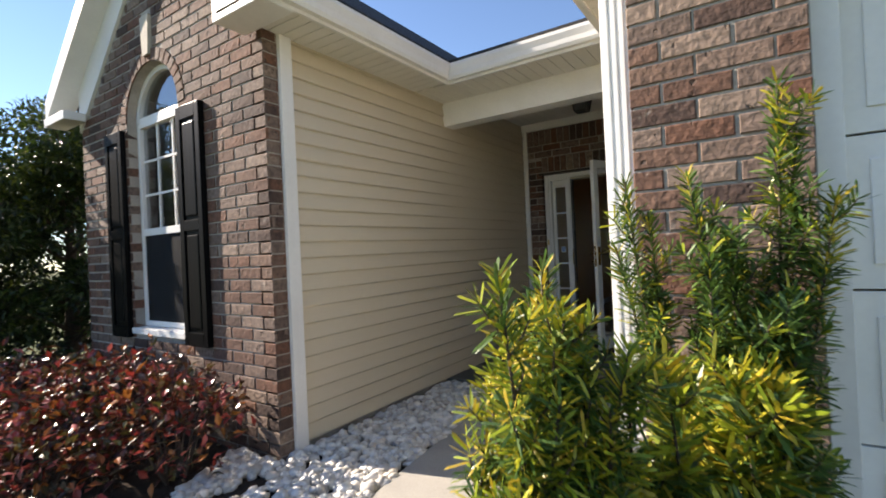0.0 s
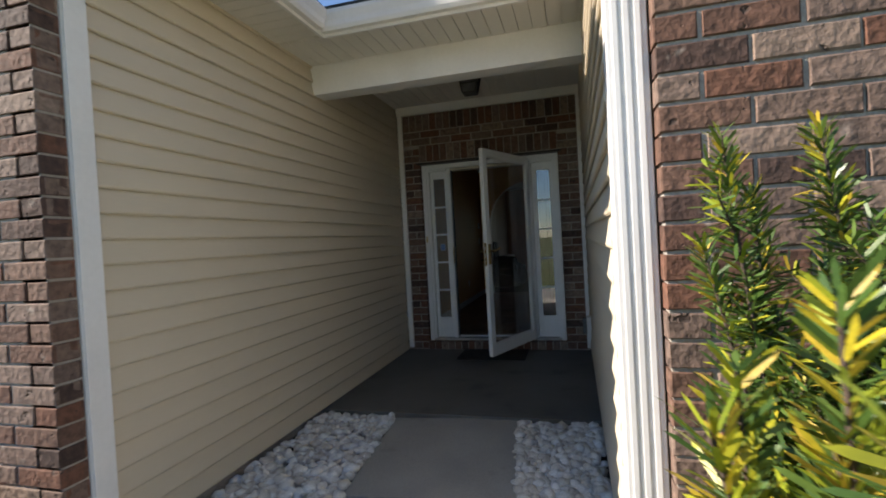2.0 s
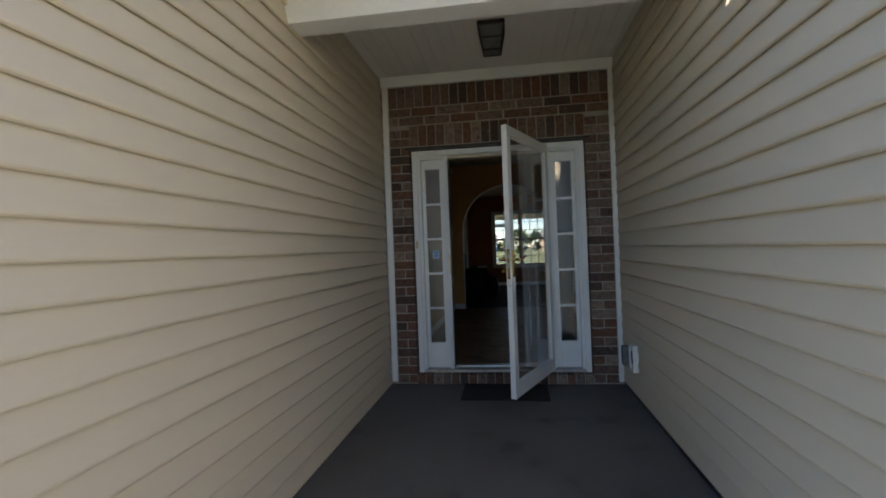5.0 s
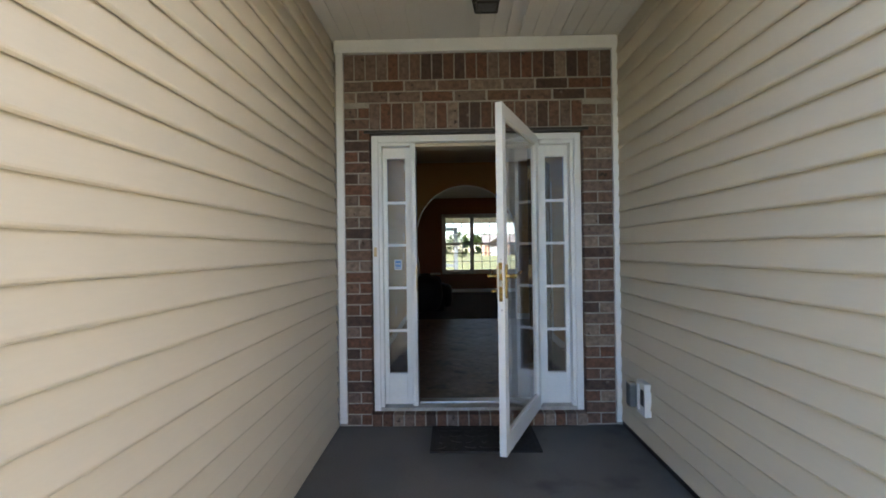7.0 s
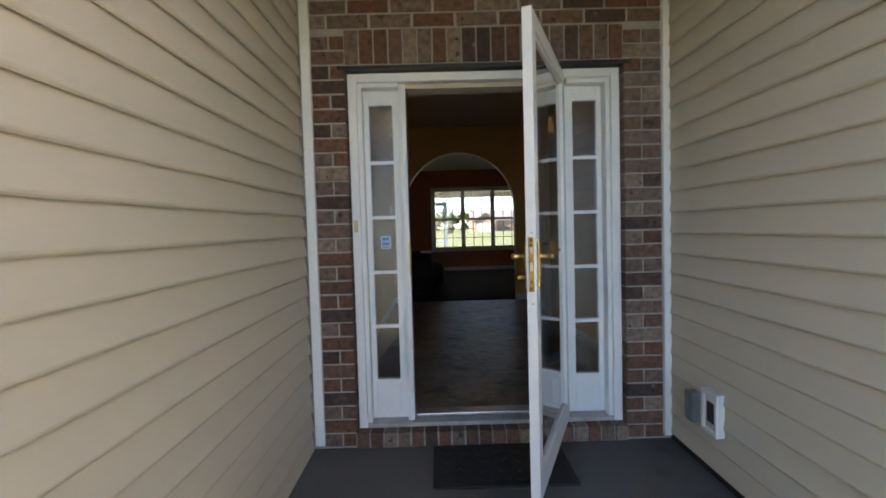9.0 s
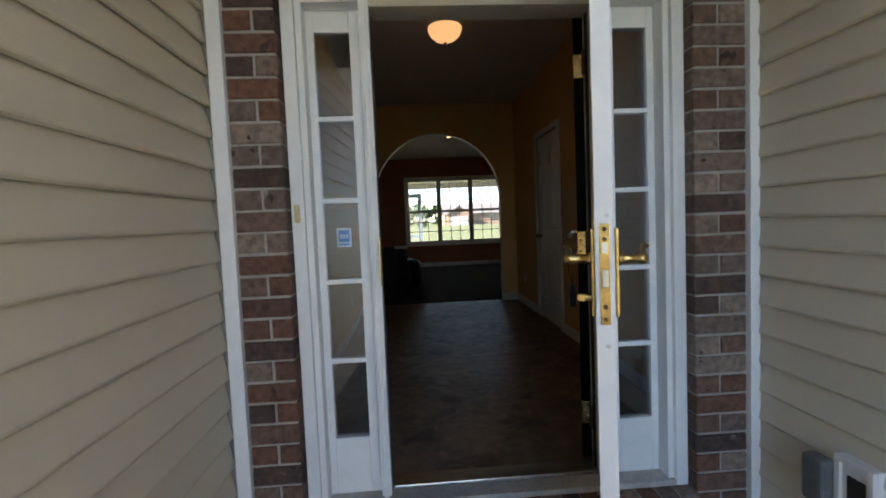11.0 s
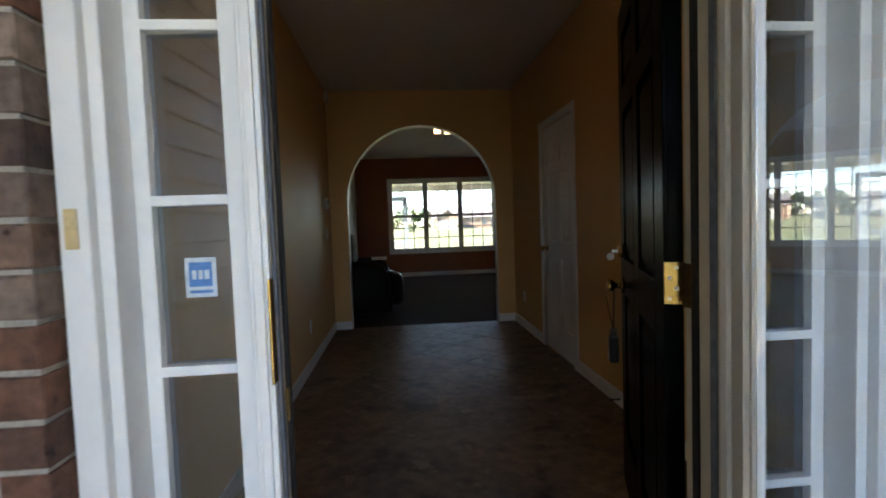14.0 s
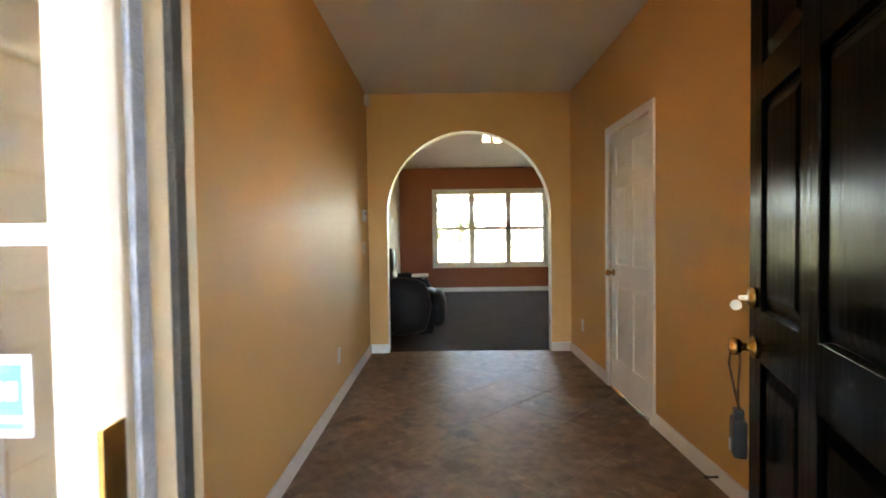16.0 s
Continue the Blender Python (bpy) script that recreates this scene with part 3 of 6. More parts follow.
box(fas, EX - 0.075, EY + 0.075, SOF - 0.012, 0.825, EY + 0.095, SOF + 0.15)
solid("fascia", fas, TRIM, "white fascia board along the eaves", "trim", "structure")
gut = thing("gutter", (0, 0, SOF + 0.01), "white aluminium ogee gutter along the eaves", "gutter", kind="structure")
D = 0.075
bm = bmesh.new()
prism(bm, gutter_prof(D), -4.42, EY, lambda u, v, w: (EX - 0.075 + u, w, v))
part("channel", bm, TRIM, gut)
bm = bmesh.new()
prism(bm, gutter_prof(D), EX - 0.07, 0.82, lambda u, v, w: (w, EY + 0.075 - u, v))
part("channel", bm, TRIM, gut)
bm = bmesh.new()
prism(bm, gutter_prof(D), -4.42, EY, lambda u, v, w: (0.825 - u, w, v))
part("channel", bm, TRIM, gut)

bm = bmesh.new()
beam_y0 = -2.02
box(bm, XW + 0.004, beam_y0, 2.525, XR - 0.004, beam_y0 + 0.17, PC - 0.02, bev=0.004)
solid("porch_beam", bm, TRIM, "white wrapped header beam across the porch", "beam", "structure")
pcl = bmesh.new()
x = XW + 0.002
while x < XR:
    box(pcl, x, beam_y0 + 0.17, PC - 0.002, min(x + 0.096, XR), 0.0, PC + 0.01)
    x += 0.1
box(pcl, XW, beam_y0, PC + 0.012, XR, 0.16, PC + 0.05)
solid("porch_ceiling", pcl, SOFFIT, "white panelled porch ceiling", "ceiling", "structure")


def slab_roof(name, quads, t, label):
    bm = bmesh.new()
    for q in quads:
        lo = [bm.verts.new(p) for p in q]
        hi = [bm.verts.new((p[0], p[1], p[2] + t)) for p in q]
        bm.faces.new(lo[::-1]), bm.faces.new(hi)
        for i in range(4):
            bm.faces.new((lo[i], lo[(i + 1) % 4], hi[(i + 1) % 4], hi[i]))
    return solid(name, bm, SHINGLE, label, "roof", "structure")


RT = 4.40                      # underside of the roof at the ridge
RY = -4.32                     # front edge of the gable roof
y0, y1 = RY, 3.0


def roof_line(x):
    return RT - 0.861 * (RIDGE_X - x) if x < RIDGE_X else RT + (SOF + 0.145 - RT) * (x - RIDGE_X) / (EX - 0.05 - RIDGE_X)


slab_roof("roof_gable", [[(-4.13, y0, roof_line(-4.13)), (RIDGE_X, y0, RT), (RIDGE_X, y1, RT), (-4.13, y1, roof_line(-4.13))],
                         [(RIDGE_X, y0, RT), (EX - 0.05, y0, SOF + 0.145), (EX - 0.05, y1, SOF + 0.145), (RIDGE_X, y1, RT)]], 0.05, "dark shingled gable roof over the bedroom wing")
slab_roof("roof_garage", [[(0.80, -4.45, SOF + 0.145), (3.1, -4.45, 4.5), (3.1, 3.0, 4.5), (0.80, 3.0, SOF + 0.145)], [(3.1, -4.45, 4.5), (5.4, -4.45, SOF + 0.145), (5.4, 3.0, SOF + 0.145), (3.1, 3.0, 4.5)]], 0.05, "dark shingled roof over the garage")
slab_roof("roof_main", [[(-6, EY + 0.06, SOF + 0.145), (6, EY + 0.06, SOF + 0.145), (6, 4.0, 5.2), (-6, 4.0, 5.2)], [(-6, 4.0, 5.2), (6, 4.0, 5.2), (6, 10.9, 2.95), (-6, 10.9, 2.95)]], 0.05, "dark shingled main roof")
# rake boards and soffit of the left gable; eave return at its foot
rk = bmesh.new()
P = lambda u, v, w: (u, w, v)
for xa, xb in ((-4.11, RIDGE_X), (RIDGE_X, GR - 0.1)):
    za, zb = roof_line(xa), roof_line(xb)
    prism(rk, [(xa, za - 0.19), (xb, zb - 0.19), (xb, zb), (xa, za)], RY - 0.02, RY + 0.005, P)
    prism(rk, [(xa, za - 0.185), (xb, zb - 0.185), (xb, zb - 0.165), (xa, za - 0.165)], RY + 0.005, BF_L + 0.02, P)
    xc = max(xa, GL)
    prism(rk, [(xc, rake(xc) - 0.01), (xb, rake(xb) - 0.01), (xb, roof_line(xb) - 0.17), (xc, roof_line(xc) - 0.17)], BF_L - 0.018, BF_L + 0.007, P)
solid("rake_board", rk, TRIM, "white rake boards under the gable roof", "trim", "structure")
ret = bmesh.new()
box(ret, -4.13, RY - 0.03, 2.66, GL + 0.16, BF_L - 0.02, 2.74, bev=0.006)
box(ret, GR - 0.14, -4.40, SOF - 0.02, EX - 0.08, BF_L - 0.02, SOF + 0.15, bev=0.006)
solid("eave_return", ret, TRIM, "white boxed eave returns at the gable", "trim", "structure")
sf = bmesh.new()
box(sf, XR, -4.38, SOF - 0.01, 5.2, -3.95, SOF + 0.01)
box(sf, XR - 0.3, -4.40, SOF - 0.012, 5.2, -4.38, SOF + 0.16)
solid("garage_eave", sf, TRIM, "white eave over the garage front", "trim", "structure")

# ---------------------------------------------------------------- foyer shell
CY0, CY1, CZ = 2.735, 3.525, 2.145      # closet opening
boxes("wall_foyer_west", ORANGE, [(FL - 0.12, FY0, 0.0, FL, FY1 + 0.12, 3.0)], "ochre painted foyer wall", "wall", "structure")
boxes("wall_foyer_east", ORANGE, [(FR, FY0, 0.0, FR + 0.12, CY0, 3.0), (FR, CY1, 0.0, FR + 0.12, FY1 + 0.12, 3.0), (FR, CY0, CZ, FR + 0.12, CY1, 3.0)], "ochre painted foyer wall with a closet door", "wall", "structure")
boxes("wall_foyer_south", ORANGE, [(FL, 0.162, 0.0, UL + 0.0, FY0, 3.0), (UR, 0.162, 0.0, FR, FY0, 3.0), (UL, 0.162, 2.16, UR, FY0, 3.0)], "ochre painted wall round the front door", "wall", "structure")
AX, AR, ASP = 0.166, 0.875, 1.585
aw_b = bmesh.new()
P = lambda u, v, w: (u, w, v)
prism(aw_b, [(FL, 0), (AX - AR, 0), (AX - AR, ASP), (FL, ASP)], FY1, FY1 + 0.12, P)
prism(aw_b, [(AX + AR, 0), (FR, 0), (FR, ASP), (AX + AR, ASP)], FY1, FY1 + 0.12, P)
n = 32
arc = [(AX - AR * math.cos(math.pi * i / n), ASP + AR * math.sin(math.pi * i / n)) for i in range(n + 1)]
for (a, b), (c, d) in zip(arc, arc[1:]):
    prism(aw_b, [(a, b), (c, d), (c, 3.0), (a, 3.0)], FY1, FY1 + 0.12, P)
prism(aw_b, [(FL, ASP), (AX - AR, ASP), (AX - AR, 3.0), (FL, 3.0)], FY1, FY1 + 0.12, P)
prism(aw_b, [(AX + AR, ASP), (FR, ASP), (FR, 3.0), (AX + AR, 3.0)], FY1, FY1 + 0.12, P)
bmesh.ops.remove_doubles(aw_b, verts=aw_b.verts[:], dist=1e-5)
solid("wall_arch", aw_b, ORANGE, "ochre wall with a round arched opening", "wall", "structure")
lin = bmesh.new()
half_ring(lin, AX, ASP, AR - 0.006, AR - 0.0005, FY1 - 0.004, FY1 + 0.124, n=32)
box(lin, AX - AR + 0.0005, FY1 - 0.004, FZ, AX - AR + 0.006, FY1 + 0.124, ASP)
box(lin, AX + AR - 0.006, FY1 - 0.004, FZ, AX + AR - 0.0005, FY1 + 0.124, ASP)
bmesh.ops.remove_doubles(lin, verts=lin.verts[:], dist=1e-5)
solid("arch_lining", lin, TRIM, "white painted lining of the arch", "trim", "structure")
boxes("foyer_ceiling", CEIL, [(FL, FY0, FC, FR, FY1, FC + 0.1)], "flat white foyer ceiling", "ceiling", "structure")
boxes("floor", GROUT, [(FL, 0.0, -0.2, FR, FY1 + 0.06, FZ - 0.0015)], "brown slate-look tile laid diagonally", "floor", "structure")
FLOOR = bpy.data.objects["floor"]
BBH, BBT = 0.095, 0.014


def baseboard(name, rows):
    bm = bmesh.new()
    for r in rows:
        box(bm, *r, bev=0.004)
    return solid(name, bm, TRIM, "white painted baseboard", "baseboard", "structure")


baseboard("baseboard_foyer", [(FL, FY0, FZ, FL + BBT, FY1, FZ + BBH), (FR - BBT, FY0, FZ, FR, CY0 - 0.062, FZ + BBH), (FR - BBT, CY1 + 0.062, FZ, FR, FY1, FZ + BBH), (FL + BBT, FY1 - BBT, FZ, AX - AR, FY1, FZ + BBH), (AX + AR, FY1 - BBT, FZ, FR - BBT, FY1, FZ + BBH)])

# ---------------------------------------------------------------- living room shell
LL, LR_, LZ = -1.09, 4.6, 0.10
boxes("carpet_floor", CARPET, [(LL - 0.1, FY1 + 0.06, -0.2, LR_ + 0.1, LY1, LZ)], "taupe carpet in the living room", "floor", "structure")
WX0, WX1, WZ0, WZ1 = -0.31, 2.13, 0.69, 2.31      # window opening
boxes("wall_living_north", RUST, [(LL, LY1, 0, WX0, LY1 + 0.15, 3.2), (WX1, LY1, 0, LR_, LY1 + 0.15, 3.2), (WX0, LY1, 0, WX1, LY1 + 0.15, WZ0), (WX0, LY1, WZ1, WX1, LY1 + 0.15, 3.2)], "rust orange living room wall with a triple window", "wall", "structure")
boxes("wall_living_west", CREAM, [(LL - 0.12, FY1 + 0.12, 0, LL, LY1 + 0.15, 4.3)], "cream living room side wall", "wall", "structure")
boxes("wall_living_east", CREAM, [(LR_, FY1 + 0.12, 0, LR_ + 0.12, LY1 + 0.15, 4.3)], "cream living room side wall", "wall", "structure")
boxes("wall_living_south", ORANGE, [(LL - 0.12, FY1 + 0.125, 0, FL - 0.005, FY1 + 0.2, 4.3), (FR + 0.005, FY1 + 0.125, 0, LR_, FY1 + 0.2, 4.3), (FL - 0.005, FY1 + 0.125, 3.0, FR + 0.005, FY1 + 0.2, 4.3)], "ochre living room wall beside the arch", "wall", "structure")
vc = bmesh.new()
prism(vc, [(LY1 + 0.15, 2.80), (FY1 + 0.12, 2.80 + 0.24 * (LY1 + 0.03 - FY1)), (FY1 + 0.12, 2.9 + 0.24 * (LY1 + 0.03 - FY1)), (LY1 + 0.15, 2.9)], LL - 0.1, LR_ + 0.1, lambda u, v, w: (w, u, v))
solid("living_ceiling", vc, CEIL, "white sloped living room ceiling", "ceiling", "structure")
baseboard("baseboard_living", [(LL, LY1 - BBT, LZ, LR_, LY1, LZ + BBH), (LL, FY1 + 0.2, LZ, LL + BBT, LY1 - BBT, LZ + BBH)])

tw = thing("window_2", ((WX0 + WX1) / 2, LY1, WZ0), "white triple double-hung window with thin grids", "window", kind="structure")
ww, wh = (WX1 - WX0) / 2, WZ1 - WZ0
bm = bmesh.new()
for r in ((-ww - 0.06, -0.06, -ww, wh + 0.06), (ww, -0.06, ww + 0.06, wh + 0.06), (-ww, wh, ww, wh + 0.06), (-ww, -0.06, ww, 0.0)):
    box(bm, r[0], -0.018, r[1], r[2], -0.001, r[3], bev=0.003)
part("window_casing", bm, TRIM, tw)
u3 = 2 * ww / 3
for k in range(3):
    a = -ww + k * u3
    fr = bmesh.new()
    for r in ((a, 0, a + 0.055, wh), (a + u3 - 0.055, 0, a + u3, wh), (a + 0.055, 0, a + u3 - 0.055, 0.06), (a + 0.055, wh - 0.05, a + u3 - 0.055, wh), (a + 0.055, wh / 2 - 0.03, a + u3 - 0.055, wh / 2 + 0.03)):
        box(fr, r[0], 0.04, r[1], r[2], 0.11, r[3], bev=0.003)
    part("sash_frame", fr, TRIM, tw)
    mg = bmesh.new()
    muntin_grid(mg, a + 0.055, a + u3 - 0.055, 0.06, wh / 2 - 0.03, 0.075, 3, 3, t=0.018)
    muntin_grid(mg, a + 0.055, a + u3 - 0.055, wh / 2 + 0.03, wh - 0.05, 0.075, 3, 3, t=0.018)
    part("muntin", mg, TRIM, tw)
    pane("pane", [(a + 0.055, 0.085, 0.06, a + u3 - 0.055, 0.089, wh / 2 - 0.03)], tw, LOWE)
    pane("pane", [(a + 0.055, 0.085, wh / 2 + 0.03, a + u3 - 0.055, 0.089, wh - 0.05)], tw, LOWE)

# ---------------------------------------------------------------- front door frame with sidelights
du = thing("door_1", (0, 0, UB), "white front door frame with two five-pane sidelights", "door frame", kind="structure")
H = UT - UB
bm = bmesh.new()
for x0, x1 in ((UL, UL + 0.05), (UR - 0.05, UR)):
    box(bm, x0, -0.035, 0, x1, 0.16, H, bev=0.004)
box(bm, UL + 0.05, -0.035, H - 0.05, UR - 0.05, 0.16, H, bev=0.004)
part("brick_mould", bm, TRIM, du)
bm = bmesh.new()
for x0, x1 in ((UL + 0.05, UL + 0.075), (UR - 0.075, UR - 0.05)):
    box(bm, x0, -0.012, 0, x1, 0.15, H - 0.05, bev=0.003)
box(bm, UL + 0.075, -0.012, H - 0.075, OL - 0.04, 0.15, H - 0.05, bev=0.003)
box(bm, OR + 0.04, -0.012, H - 0.075, UR - 0.075, 0.15, H - 0.05, bev=0.003)
part("stop_bead", bm, TRIM, du)
for x0, x1, s in ((OL - 0.04, OL, 1), (OR, OR + 0.04, -1)):
    bm = bmesh.new()
    box(bm, x0, 0.018, 0, x1, 0.04, H - 0.05, bev=0.004)
    box(bm, x0 + 0.010, 0.008, 0, x1 - 0.010, 0.019, H - 0.05, bev=0.004)
    part("mullion_post", bm, TRIM, du)
    bm = bmesh.new()
    a, b = (x0 + 0.008, x1 - 0.006) if s > 0 else (x0 + 0.006, x1 - 0.008)
    box(bm, a, 0.041, 0, b, 0.17, H - 0.05)
    part("inner_jamb", bm, JAMB, du, "beige inner jamb")
    bm = bmesh.new()
    xs = x1 - 0.006 if s > 0 else x0 - 0.002
    box(bm, xs + 0.002, 0.052, 0.0, xs + 0.0085, 0.072, H - 0.06, bev=0.001)
    part("weatherstrip", bm, SEAL, du, "grey foam weatherstrip")
    bm = bmesh.new()
    box(bm, xs, 0.116, 0.0, xs + 0.009, 0.136, H - 0.06, bev=0.002)
    part("door_seal", bm, RUBBER, du, "black rubber door seal")
bm = bmesh.new()
box(bm, OL, 0.03, H - 0.075, OR, 0.17, H - 0.05)
part("head_jamb", bm, JAMB, du)
bm = bmesh.new()
box(bm, UL + 0.002, -0.03, -0.003, UR - 0.002, 0.17, 0.022, bev=0.004)
part("sill", bm, mat("worn_sill", (0.50, 0.48, 0.44), (0.40, 0.38, 0.34), scale=12, rough=0.6, bump=0.2), du, "weathered pale sill")
bm = bmesh.new()
box(bm, OL + 0.01, 0.06, 0.023, OR - 0.01, 0.16, 0.04, bev=0.005)
part("threshold", bm, STEEL, du, "metal threshold")
MUN = (1.703, 1.37, 1.035, 0.70)
for x0, x1, p0, p1, side in ((UL + 0.075, OL - 0.04, -0.585, -0.443, -1), (OR + 0.04, UR - 0.075, 0.651, 0.796, 1)):
    sl = new("sidelight")
    sl.parent = du
    bm = bmesh.new()
    zb, zt = 0.358 - UB, 2.037 - UB
    for r in ((x0, 0.022, p0, H - 0.06), (p1, 0.022, x1, H - 0.06), (p0, 0.022, p1, zb), (p0, zt, p1, H - 0.06)):
        box(bm, r[0], 0.064, r[1], r[2], 0.112, r[3], bev=0.003)
    part("stile", bm, TRIM, sl)
    bm = bmesh.new()
    for z in MUN:
        box(bm, p0, 0.062, z - UB - 0.02, p1, 0.108, z - UB, bev=0.002)
    part("muntin", bm, TRIM, sl)
    zs = [zb] + [z - UB for z in MUN[::-1]] + [zt + 0.02]
    for a, b in zip(zs, zs[1:]):
        # each light is turned slightly to steer its reflection onto the siding
        gl = pane("pane", [(-(p1 - p0) / 2, -0.002, a, (p1 - p0) / 2, 0.002, b - 0.02)], sl, COATED)
        gl.matrix_basis = pose((p0 + p1) / 2, 0.086, 0, 0, 0, 2.4 * side)
# sticker on the glass and the little brass plate on the frame
st = thing("window_sticker", (-0.508, 0.0825, 1.202), "small blue and white security sticker on the sidelight glass", "sticker")
bm = bmesh.new()
box(bm, -0.030, -0.0012, -0.034, 0.030, 0.0, 0.045)
part("backing", bm, STICKER_W, st)
bm = bmesh.new()
box(bm, -0.022, -0.0022, -0.013, 0.022, -0.0013, 0.036)
part("blue_field", bm, STICKER_B, st)
for a, b, za, zb in ((-0.016, -0.008, 0.002, 0.020), (-0.004, 0.004, 0.002, 0.020), (0.008, 0.017, 0.002, 0.020)):
    bm = bmesh.new()
    box(bm, a, -0.0030, za, b, -0.0023, zb)
    part("print_bar", bm, STICKER_W, st)
bm = bmesh.new()
box(bm, -0.022, -0.0022, -0.026, 0.022, -0.0013, -0.020)
part("print_bar", bm, STICKER_B, st)
bm = bmesh.new()
box(bm, UL + 0.012, -0.041, 1.275, UL + 0.034, -0.036, 1.345, bev=0.003)
solid("doorbell", bm, mat("yellowed_plastic", (0.66, 0.50, 0.25), (0.6, 0.45, 0.22), rough=0.4), "small yellowed doorbell on the door frame", "doorbell")

# ---------------------------------------------------------------- glass storm door, swung out
hx, hy, ex, ey = 0.557, -0.032, 0.196, -0.910
SWD = math.hypot(ex - hx, ey - hy)
ang = math.degrees(math.atan2(ey - hy, ex - hx))
sd = thing("storm_door", (hx, hy, 0.119), "white full-view glass storm door swung open", "storm door", rz=ang)
SHT, ST = 2.05, 0.072
bm = bmesh.new()
for x0, z0, x1, z1 in ((0.0, 0, ST, SHT), (SWD - ST, 0, SWD, SHT), (ST, 0, SWD - ST, 0.11), (ST, SHT - ST, SWD - ST, SHT)):
    box(bm, x0, -0.021, z0, x1, 0.021, z1, bev=0.003)
part("door_frame", bm, TRIM, sd)
bm = bmesh.new()
for x0, z0, x1, z1 in ((ST, 0.11, ST + 0.012, SHT - ST), (SWD - ST - 0.012, 0.11, SWD - ST, SHT - ST), (ST + 0.012, 0.11, SWD - ST - 0.012, 0.122), (ST + 0.012, SHT - ST - 0.012, SWD - ST - 0.012, SHT - ST)):
    box(bm, x0, -0.010, z0, x1, 0.010, z1)
part("glazing_bead", bm, PLASTIC, sd)
pane("pane", [(ST + 0.012, -0.003, 0.122, SWD - ST - 0.012, 0.003, SHT - ST - 0.012)], sd)
lk = new("mortise_lock")
lk.parent = sd
LZC = 1.13 - 0.119
bm = bmesh.new()
box(bm, SWD + 0.0005, -0.011, LZC - 0.115, SWD + 0.003, 0.011, LZC + 0.11, bev=0.001)
part("face_plate", bm, BRASS, lk, "brass face plate")
bm = bmesh.new()
box(bm, SWD + 0.003, -0.006, LZC - 0.030, SWD + 0.012, 0.007, LZC + 0.008, bev=0.002)
box(bm, SWD + 0.003, -0.005, LZC + 0.045, SWD + 0.0038, 0.006, LZC + 0.068)
part("bolt", bm, STEEL, lk, "steel bolts")
for z, y_ in ((0.098, 0.0), (0.076, 0.0), (-0.075, 0.0), (-0.103, 0.0)):
    bm = bmesh.new()
    lathe(bm, [(0.0055, SWD + 0.0025), (0.0048, SWD + 0.0042), (0.0022, SWD + 0.0036)], (0, y_, LZC + z), axis="x", seg=12)
    part("screw", bm, OLD_BRASS, lk)
for z in (0.128, -0.165):
    bm = bmesh.new()
    lathe(bm, [(0.006, SWD - 0.001), (0.005, SWD + 0.0025), (0.002, SWD + 0.002)], (0, 0.004, LZC + z), axis="x", seg=12)
    part("screw", bm, STEEL, lk)
for s in (-1, 1):
    bm = bmesh.new()
    box(bm, SWD - 0.052, min(s * 0.0215, s * 0.030), LZC - 0.10, SWD - 0.014, max(s * 0.0215, s * 0.030), LZC + 0.10, bev=0.003)
    part("escutcheon", bm, BRASS, lk)
    zl = LZC + 0.03
    bm = bmesh.new()
    lathe(bm, [(0.017, s * 0.030), (0.016, s * 0.034), (0.011, s * 0.040), (0.0105, s * 0.062), (0.0125, s * 0.068), (0.014, s * 0.076), (0.0125, s * 0.086), (0.006, s * 0.091)], (SWD - 0.033, 0, zl), axis="y", seg=16)
    part("spindle", bm, BRASS, lk, smooth=True)
    bm = bmesh.new()
    tube(bm, [(SWD - 0.036, s * 0.077, zl), (SWD - 0.060, s * 0.080, zl + 0.001), (SWD - 0.088, s * 0.082, zl + 0.006), (SWD - 0.112, s * 0.084, zl + 0.016), (SWD - 0.126, s * 0.090, zl + 0.024), (SWD - 0.130, s * 0.098, zl + 0.020)], [0.011, 0.0095, 0.0085, 0.0075, 0.0065, 0.0045], seg=14)
    part("lever", bm, BRASS, lk, smooth=True)
bm = bmesh.new()
tube(bm, [(SWD - 0.033, -0.030, LZC - 0.06), (SWD - 0.033, -0.044, LZC - 0.06)], 0.008, seg=12)
box(bm, SWD - 0.038, -0.062, LZC - 0.066, SWD - 0.010, -0.044, LZC - 0.050, bev=0.003)
part("thumb_turn", bm, BRASS, lk)
for z in (0.18, 1.0, 1.85):
    bm = bmesh.new()
    tube(bm, [(-0.006, 0.0, z - 0.05), (-0.006, 0.0, z + 0.05)], 0.007, seg=8)
    part("hinge", bm, TRIM, sd)


